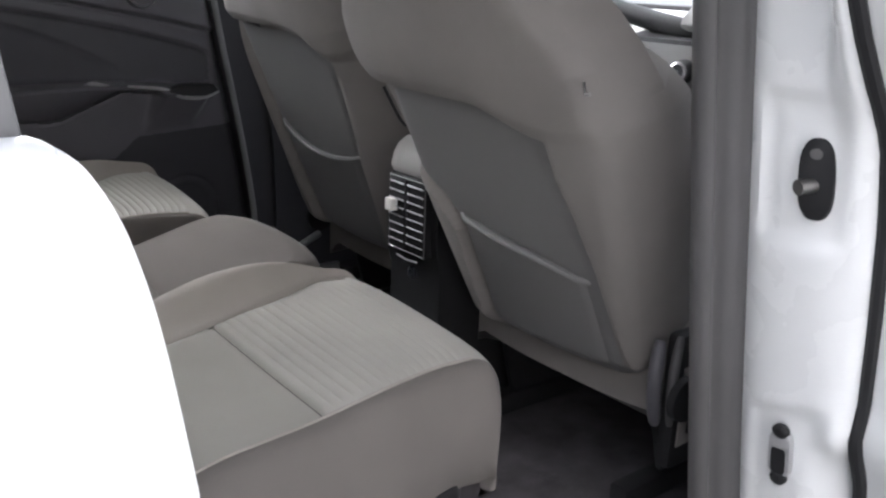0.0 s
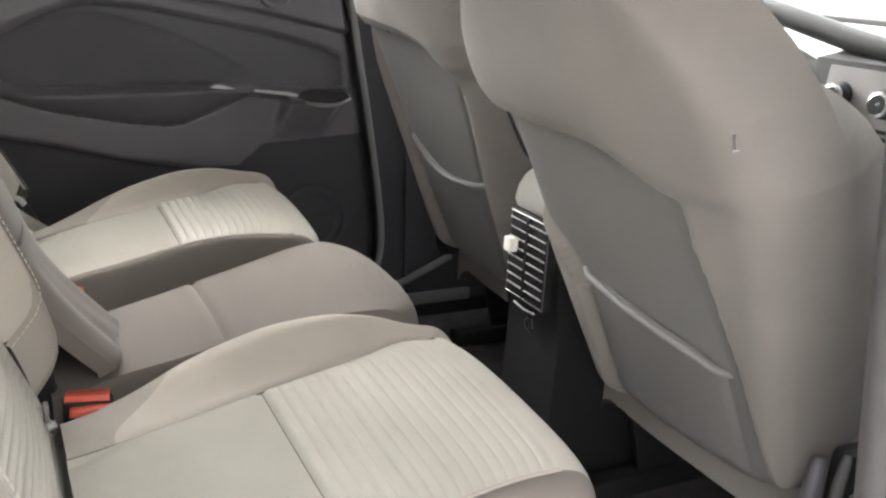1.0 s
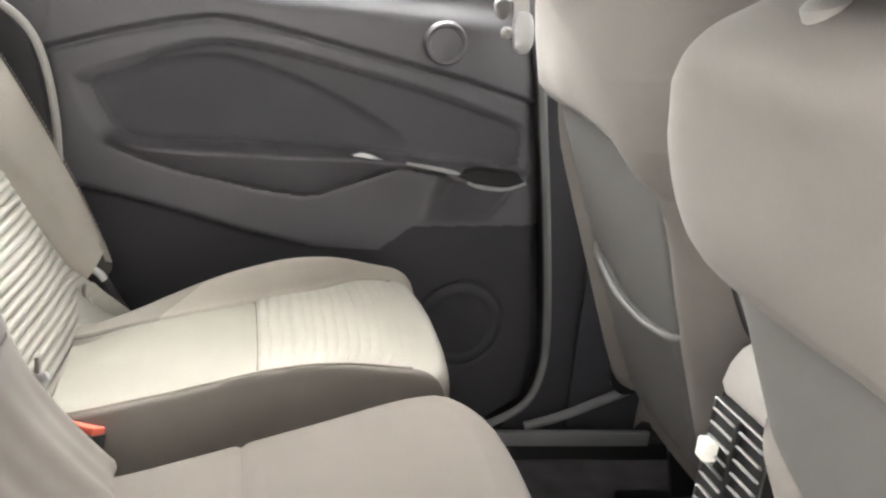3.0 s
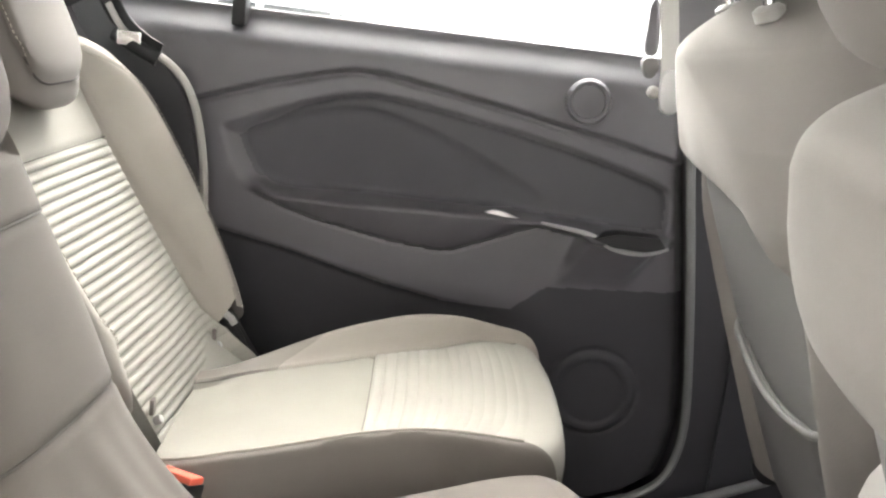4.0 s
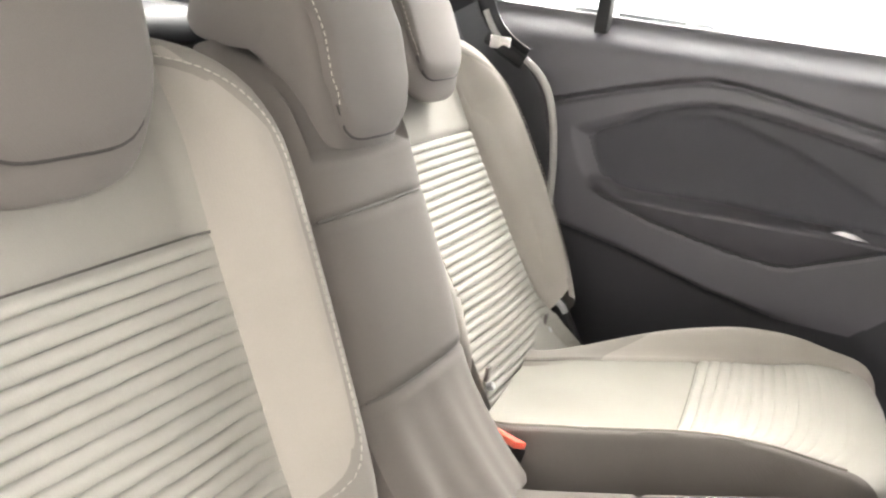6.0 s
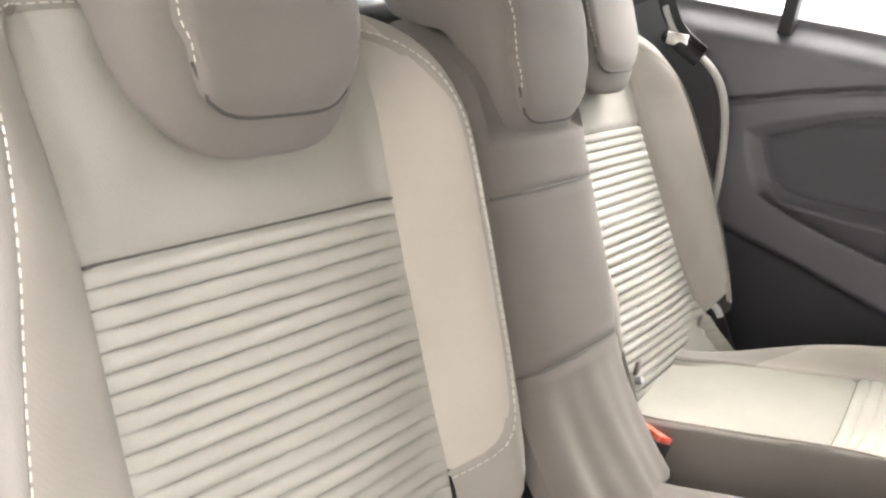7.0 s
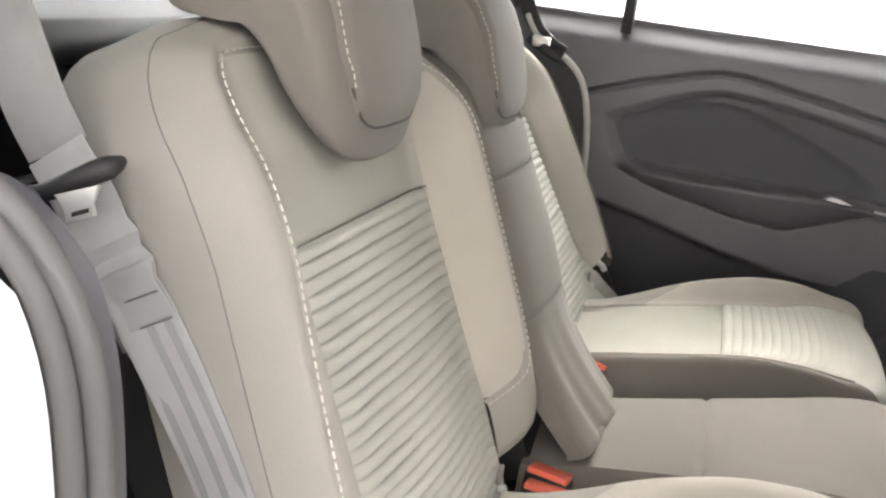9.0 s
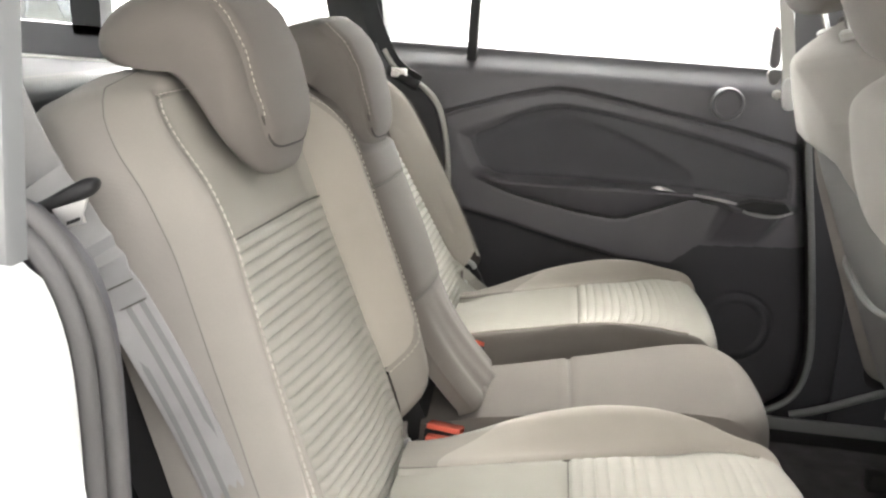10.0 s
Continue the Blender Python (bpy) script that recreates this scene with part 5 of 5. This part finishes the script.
    def pk(s, t):
        if sgn < 0:
            top, a0, a1 = -0.004 - 0.022 * s - 0.030 * s ** 3, -0.118, 0.150
        else:
            top, a0, a1 = 0.008 + 0.042 * s - 0.022 * math.sin(math.pi * s), -0.098, 0.19
        v = -0.26 + (top + 0.26) * t
        u = (a0 + 0.01 * (1 - t) + (a1 - a0) * s) * sgn
        e = min(s, 1 - s)
        return L(rear(u, v, lo(half, v)) - 0.009 * smooth(0, 0.06, e) - 0.010 * math.sin(math.pi * s) * t, u, v)
    pocket = part("map_pocket", grid(pk, 40, 24, fw * 0.010), M_BACKPANEL, seat, "grey map pocket")
    part("pocket_hem", tube([Vector(pk(i / 30, 1.0)) for i in range(31)], 0.0058, 10), M_BACKPANEL, pocket)
    # cushion, base and head restraint
    def cush(s, t):
        u = -0.25 + 0.5 * t
        x = 0.78 + dx + 0.50 * s
        return (x, yc + u, 0.40 + 0.03 * s + 0.02 * (abs(u) / 0.25) ** 3 - 0.06 * smooth(0.88, 1, s) - 0.05 * smooth(0.21, 0.25, abs(u)))
    part("cushion", grid(cush, 20, 20, (0, 0, -0.13)), M_CLOTH, seat)
    part("side_shield", prism([(0.80 + dx, 0.26), (1.15 + dx, 0.26), (1.15 + dx, 0.32), (0.92 + dx, 0.34), (0.80 + dx, 0.34)], lambda p, q, c: Vector((p, yc + (-0.262 if yc < 0 else 0.232) + c, q)), 0.03, 0.006), M_BLACK, seat)
    part("recliner", lathe([(0.035, 0.0), (0.034, 0.012), (0.02, 0.016), (0.004, 0.016)], lambda p, q, c: Vector((0.76 + dx + p, yc + (-0.262 if yc < 0 else 0.262) - (c if yc < 0 else -c), 0.335 + q)), 20), M_BLACK, seat)
    for s in (-0.18, 0.18):
        part("runner", box(0.74 + dx, 1.20 + dx, yc + s - 0.018, yc + s + 0.018, FLOOR, 0.150, 0.006), M_BLACK, seat)
        part("riser", prism([(0.84 + dx, 0.145), (1.16 + dx, 0.145), (1.10 + dx, 0.29), (0.80 + dx, 0.29)], lambda p, q, c: Vector((p, yc + s - 0.006 + c, q)), 0.012, 0.002), M_BLACK, seat)
    rings = []
    for i in range(19):
        x = -1 + 2 * i / 18
        f = 0.35 + 0.65 * (1 - abs(x) ** 3) ** 0.5
        prof = rounded([(0.015, 0.474), (-0.008, 0.50), (-0.012, 0.64), (0.02, 0.68), (0.085, 0.67), (0.115, 0.61), (0.115, 0.52), (0.09, 0.474)], 2, True)
        c = Vector((0.055, 0.57))
        rings.append([L((c + (Vector(p[:2]) - c) * f).x + 0.3 * min(0, rise), x * 0.158 - sgn * 0.012, (c + (Vector(p[:2]) - c) * f).y + rise) for p in prof])
    part("headrest", loft(rings), M_SIDE, seat, "darker grey cloth head restraint")
    for u in (-0.065, 0.065):
        part("headrest_post", tube([L(0.05 - 0.012 * (sgn < 0), u, top_v - 0.05), L(0.055, u, top_v + 0.08)], 0.006, 10), M_CHROME, seat)
        part("post_collar", lathe([(0.016, 0.0), (0.017, 0.012), (0.012, 0.016), (0.007, 0.016)], lambda p, q, c: L(0.05 - 0.012 * (sgn < 0) + p, u + q, top_v - 0.028 + c), 14), M_TRIM, seat)
    return seat, L, fw, up


fs, FL, ffw, fup = front_seat(-0.312, 0.0, "grey cloth front car seat with map pocket behind", -0.012)
front_seat(0.315, 0.075, "grey cloth far front car seat with map pocket behind", 0.055)
label_at = FL(0.004, -0.250, 0.272)
tag = thing("seat_tag", label_at, "small torn metallic tag stuck on the seat back", "tag")
part("tag_stem", tube([label_at + Vector((-0.012, 0.007, 0.009)), label_at + Vector((-0.014, 0.004, 0.003)), label_at + Vector((-0.015, 0.0, -0.005))], 0.0017, 8), M_CHROME, tag)
part("tag_bar", tube([label_at + Vector((-0.015, 0.001, -0.005)), label_at + Vector((-0.017, -0.009, -0.003))], 0.0019, 8), M_STEEL, tag)

# hardware at the foot of the near front seat
anchor = thing("belt_anchor", (0.80, -0.555, 0.22), "black seat anchor housing with bright bracket and grey trim", "belt anchor")
part("housing", box(0.768, 0.90, -0.560, -0.530, 0.20, 0.425, 0.012), M_BLACK, anchor)
part("side_trim", tube(rounded([Vector(p) for p in [(0.742, -0.540, 0.420), (0.729, -0.546, 0.385), (0.729, -0.548, 0.335), (0.742, -0.545, 0.285)]], 2), lambda t: 0.012 - 0.006 * abs(2 * t - 1) ** 3, 10), M_DOOR, anchor)
part("side_trim", tube(rounded([Vector(p) for p in [(0.768, -0.556, 0.425), (0.755, -0.560, 0.385), (0.754, -0.560, 0.335), (0.764, -0.556, 0.280)]], 2), lambda t: 0.008 - 0.004 * abs(2 * t - 1) ** 3, 10), M_RUBBER, anchor, "grey curved trim")
brk = part("bracket", prism([(0.797, 0.343), (0.812, 0.372), (0.845, 0.384), (0.854, 0.352), (0.826, 0.330)], lambda a, b, c: Vector((a, -0.562 - c, b)), 0.008, 0.002), M_STEEL, anchor, "bright steel bracket")
part("bracket_edge", tube([Vector(p) for p in [(0.797, -0.572, 0.345), (0.826, -0.572, 0.331), (0.853, -0.572, 0.352)]], 0.0035, 8), M_CHROME, brk)
part("bolt", lathe([(0.012, 0.0), (0.012, 0.006), (0.007, 0.010), (0.002, 0.010)], lambda a, b, c: Vector((0.872 + a, -0.560 - c, 0.222 + b)), 14), M_SILVER, anchor)

# ---- console with rear vents ----
console = thing("centre_console", (0.85, MID, FLOOR), "dark centre console with rear air vents", "centre console")
VY, VX = -0.018, 0.672
tower = rounded([(VX, FLOOR), (VX + 0.01, 0.40), (VX - 0.004, 0.455), (VX + 0.004, 0.57), (VX + 0.03, 0.625), (VX + 0.10, 0.645), (VX + 0.5, 0.60), (VX + 0.6, FLOOR)], 2, True)
part("housing", prism([p[:2] for p in tower], lambda a, b, c: Vector((a, VY - 0.075 + c, b)), 0.15, 0.006), M_BLACK, console)
part("top_cover", prism([p[:2] for p in rounded([(VX - 0.012, 0.572), (VX - 0.002, 0.618), (VX + 0.03, 0.640), (VX + 0.30, 0.652), (VX + 0.30, 0.60), (VX + 0.02, 0.572)], 1, True)], lambda a, b, c: Vector((a, VY - 0.062 + c, b)), 0.124, 0.006), M_TRIM, console, "light grey console lid")
vent = part("vent_frame", box(VX - 0.014, VX + 0.006, VY - 0.056, VY + 0.056, 0.430, 0.570, 0.004), M_BLACK, console, "black louvred air vent")
for c in (-0.027, 0.027):
    for k in range(8):
        z = 0.448 + 0.0155 * k
        bm = box(-0.005, 0.005, -0.021, 0.021, -0.0011, 0.0011, 0.0005, 1)
        bmesh.ops.transform(bm, matrix=pose(VX - 0.016, VY + c, z, 0, 28, 0), verts=bm.verts)
        part("vent_slat", bm, M_SLAT, vent)
part("vent_divider", box(VX - 0.02, VX - 0.010, VY - 0.003, VY + 0.003, 0.435, 0.566, 0.001), M_BLACK, vent)
part("vent_knob", box(VX - 0.032, VX - 0.016, VY + 0.026, VY + 0.046, 0.504, 0.527, 0.003), M_KNOB, vent, "bright thumb knob")
rimz = [(VX - 0.015, VY + y, z) for y, z in ((-0.055, 0.432), (-0.055, 0.568), (0.055, 0.568), (0.055, 0.432), (-0.055, 0.432))]
part("vent_rim", tube(rimz, 0.0014, 6), M_STEEL, vent)
part("vent_wheel", tube([(VX - 0.012, VY - 0.03, 0.418), (VX - 0.014, VY, 0.416), (VX - 0.012, VY + 0.03, 0.418)], 0.0016, 8), M_SILVER, vent)
part("power_socket", lathe([(0.012, 0.0), (0.012, 0.004), (0.007, 0.005), (0.002, 0.002)], lambda a, b, c: Vector((VX - 0.004 - c, VY - 0.01 + a, 0.392 + b)), 16), M_TINT, console)
cable = thing("strap", (0.66, -0.02, 0.66), "thin black elastic strap hanging by the seat", "strap")
part("loop", tube(rounded([Vector(p) for p in [(0.60, -0.02, 0.735), (0.612, -0.035, 0.70), (0.622, -0.045, 0.675), (0.63, -0.06, 0.668), (0.632, -0.072, 0.680)]], 3), 0.0028, 8), M_BLACK, cable)

# ---- dashboard ----
dash = thing("dashboard", (1.6, MID, 0.3), "pale grey dashboard with dark centre stack and knobs", "dashboard")
shape = rounded([(1.46, 0.60), (1.44, 0.70), (1.47, 0.79), (1.56, 0.835), (1.88, 0.86), (1.88, 0.40), (1.52, 0.40)], 2, True)
part("dash_body", prism([p[:2] for p in shape], lambda a, b, c: Vector((a, -0.70 + c, b)), 1.44, 0.01), M_DASH, dash)
part("dash_hood", tube(rounded([Vector(p) for p in [(1.50, 0.70, 0.915), (1.48, 0.40, 0.885), (1.46, 0.05, 0.822), (1.45, -0.10, 0.818), (1.46, -0.62, 0.84)]], 3), 0.024, 10), M_BLACK, dash, "dark hood over the dashboard")
part("dash_band", tube(rounded([Vector(p) for p in [(1.46, 0.70, 0.86), (1.45, 0.34, 0.825), (1.42, 0.09, 0.752), (1.42, 0.02, 0.74)]], 3), 0.016, 10), M_BLACK, dash)
part("hood_pad", prism([p[:2] for p in rounded([(1.40, 0.815), (1.42, 0.865), (1.50, 0.885), (1.58, 0.875), (1.56, 0.82)], 2, True)], lambda a, b, c: Vector((a, -0.30 + c, b)), 0.30, 0.012), M_BACKPANEL, dash, "grey padded hood")
bezel = part("vent_bezel", lathe([(0.026, 0.0), (0.027, 0.008), (0.020, 0.010), (0.018, 0.004), (0.004, 0.003)], lambda a, b, c: Vector((1.405 - c, -0.10 + a, 0.852 + b)), 20), M_CHROME, dash, "chrome-ringed dash vent")
stack = part("control_panel", prism([(1.36, 0.42), (1.405, 0.80), (1.50, 0.82), (1.56, 0.42)], lambda a, b, c: Vector((a, -0.15 + c, b)), 0.30, 0.012), M_BLACK, dash, "dark control panel")
part("stack_face", prism([(1.352, 0.44), (1.395, 0.79), (1.402, 0.79), (1.362, 0.44)], lambda a, b, c: Vector((a, -0.135 + c, b)), 0.235, 0.002), M_BACKPANEL, stack)


def on_stack(y, z, c):
    return Vector((1.352 + 0.123 * (z - 0.44) - c, y, z))


for y, z, r in ((-0.045, 0.735, 0.024), (0.06, 0.735, 0.024), (0.0, 0.60, 0.016)):
    knob = part("knob", lathe([(r * 1.15, 0.0), (r * 1.1, 0.010), (r, 0.012), (r * 0.95, 0.024), (r * 0.75, 0.027), (r * 0.2, 0.026)], lambda a, b, c: on_stack(y + a, z + b, c), 24), M_BLACK, stack)
    part("knob_ring", lathe([(r * 0.98, 0.022), (r * 0.96, 0.027), (r * 0.74, 0.0285), (r * 0.72, 0.026)], lambda a, b, c: on_stack(y + a, z + b, c), 24), M_CHROME, knob, "chrome ring")
for z in (0.685, 0.672, 0.645):
    part("stack_slot", box(-0.002, 0.003, -0.10, 0.10, -0.0035, 0.0035, 0.001), M_BLACK, stack).matrix_local = Matrix.Translation(on_stack(-0.02, z, 0.002))
for k in range(4):
    part("stack_button", box(-0.003, 0.003, -0.017, 0.017, -0.007, 0.007, 0.002), M_SILVER, stack).matrix_local = Matrix.Translation(on_stack(-0.105 + 0.045 * k, 0.657, 0.004))
lever = thing("gear_lever", (1.20, 0.0, 0.58), "gear lever with bright collar and pale gaiter", "gear lever")
part("gaiter", lathe([(0.06, 0.0), (0.05, 0.03), (0.03, 0.07), (0.018, 0.09)], lambda a, b, c: Vector((1.20 + a, 0.0 + b, 0.585 + c)), 20), M_DASH, lever)
part("knob", lathe([(0.012, 0.085), (0.026, 0.11), (0.028, 0.135), (0.018, 0.155), (0.004, 0.16)], lambda a, b, c: Vector((1.20 + a, 0.0 + b, 0.585 + c)), 20), M_CHROME, lever)

# ---- outside ----
ground = part("ground", grid(lambda s, t: (-300 + 600 * s, -300 + 600 * t, -0.22), 12, 12), M_GROUND, None)
tagged(ground, "pale sunlit concrete yard", "ground", "", "structure")


# ---- parked vehicles and a tree beyond the windows ----
def parked_car(at, turn, paint, label, length=3.9, height=1.30, bonnet=0.95):
    """A small hatchback: body, dark side windows between pillars, lamps and wheels."""
    car = thing("parked_car", at, label, "car", "parked cars")
    m = pose(*at, 0, 0, turn)
    h = length / 2

    def put(name, bm, mat, parent, lab=""):
        bmesh.ops.transform(bm, matrix=m, verts=bm.verts)
        return part(name, bm, mat, parent, lab)
    side = rounded([Vector((*p, 0)) for p in [(-h, 0.25), (-h, 0.80), (-h + 0.10, bonnet - 0.03), (-0.30 * h, bonnet), (0.62 * h, bonnet - 0.05), (h - 0.05, bonnet - 0.25), (h, 0.30)]], 2, True)
    body = put("body", prism([p[:2] for p in side], lambda a, b, c: Vector((a, -0.80 + c, b)), 1.60, 0.06, 3), paint, car)
    roof = [(-h + 0.10, bonnet - 0.03), (-h + 0.35, height - 0.04), (-h + 0.70, height), (0.05 * h, height), (0.50 * h, bonnet - 0.03)]
    put("cabin", prism(roof, lambda a, b, c: Vector((a, -0.66 + c, b)), 1.32, 0.05, 3), paint, car)
    for y in (-0.668, 0.664):
        for x0, x1, x2, x3 in ((-0.72 * h, -0.42 * h, -0.42 * h, -0.62 * h), (-0.38 * h, 0.0, 0.0, -0.38 * h), (0.04 * h, 0.40 * h, 0.12 * h, 0.04 * h)):
            put("side_window", prism([(x0, bonnet + 0.01), (x1, bonnet + 0.01), (x2, height - 0.07), (x3, height - 0.07)], lambda a, b, c: Vector((a, y + c, b)), 0.004), M_TINT, car)
    for x in (-0.62 * h, 0.62 * h):
        for y in (-0.80, 0.62):
            wheel = put("wheel", lathe([(0.10, 0.0), (0.29, 0.0), (0.31, 0.03), (0.31, 0.15), (0.29, 0.18), (0.10, 0.18)], lambda a, b, c: Vector((x + a, y + c, 0.31 + b)), 24), M_BLACK, car)
            put("rim", lathe([(0.20, -0.006), (0.19, 0.004), (0.03, 0.0), (0.01, -0.004)], lambda a, b, c: Vector((x + a, (y if y < 0 else y + 0.18) + (c if y < 0 else -c), 0.31 + b)), 20), M_SILVER, wheel)
    for y in (-0.72, 0.56):
        put("tail_lamp", box(-h - 0.012, -h + 0.03, y, y + 0.16, 0.62, 0.80, 0.01), M_RED, car)
        put("head_lamp", box(h - 0.06, h - 0.01, y, y + 0.16, 0.56, 0.68, 0.01), M_CHROME, car)
    return car


parked_car((-0.71, 8.6, -0.22), 0, M_PAINT, "white hatchback parked across the yard", 3.3, 1.02, 0.80)
parked_car((-4.6, 6.9, -0.22), 150, M_TINT, "dark hatchback parked behind the yard", 3.9, 1.22, 0.92)


def tree(at, height, label):
    t = thing("tree", at, label, "tree", "trees")
    base = Vector(at)
    part("trunk", tube([base + Vector((0.05 * math.sin(k), 0.05 * math.cos(k), height * 0.6 * k / 8)) for k in range(9)], lambda f: 0.16 - 0.09 * f, 10), M_BARK, t)
    rng = random.Random(5)
    bm = bmesh.new()
    for k in range(14):
        a, z0 = k * 2.4, height * (0.30 + 0.30 * k / 14)
        tip = base + Vector((math.cos(a) * height * 0.26, math.sin(a) * height * 0.26, z0 + height * 0.22))
        limb = resample([base + Vector((0, 0, z0)), (base + Vector((0, 0, z0))).lerp(tip, 0.5) + Vector((0, 0, 0.15)), tip], 6)
        part("limb", tube(limb, lambda f: 0.05 - 0.035 * f, 6), M_BARK, t)
        for _ in range(150):
            c = limb[rng.randrange(2, 6)] + Vector((rng.gauss(0, 0.42), rng.gauss(0, 0.42), rng.gauss(0.1, 0.36)))
            x, y = Vector((rng.uniform(-1, 1), rng.uniform(-1, 1), rng.uniform(-0.6, 0.6))).normalized() * 0.11, Vector((rng.uniform(-1, 1), rng.uniform(-1, 1), rng.uniform(-1, 1))).normalized() * 0.07
            bm.faces.new([bm.verts.new(c + d) for d in (-x, y, x, -y)])
    crown = part("crown", bm, M_LEAF, t, flat=True)
    crown["kind"] = "stuff"
    return t


tree((-11.5, 18.5, -0.22), 5.5, "pale green leafy tree beyond the parked cars")

# unseen wall, added to hold back sky light from the open door side
sky_blocker = part("sky_block_wall", box(-9.0, 9.0, -3.9, -3.6, -0.22, 4.2, 0.02), M_RENDER, None)
tagged(sky_blocker, "unseen plain grey wall added to block near-side sky light", "wall", "", "structure")
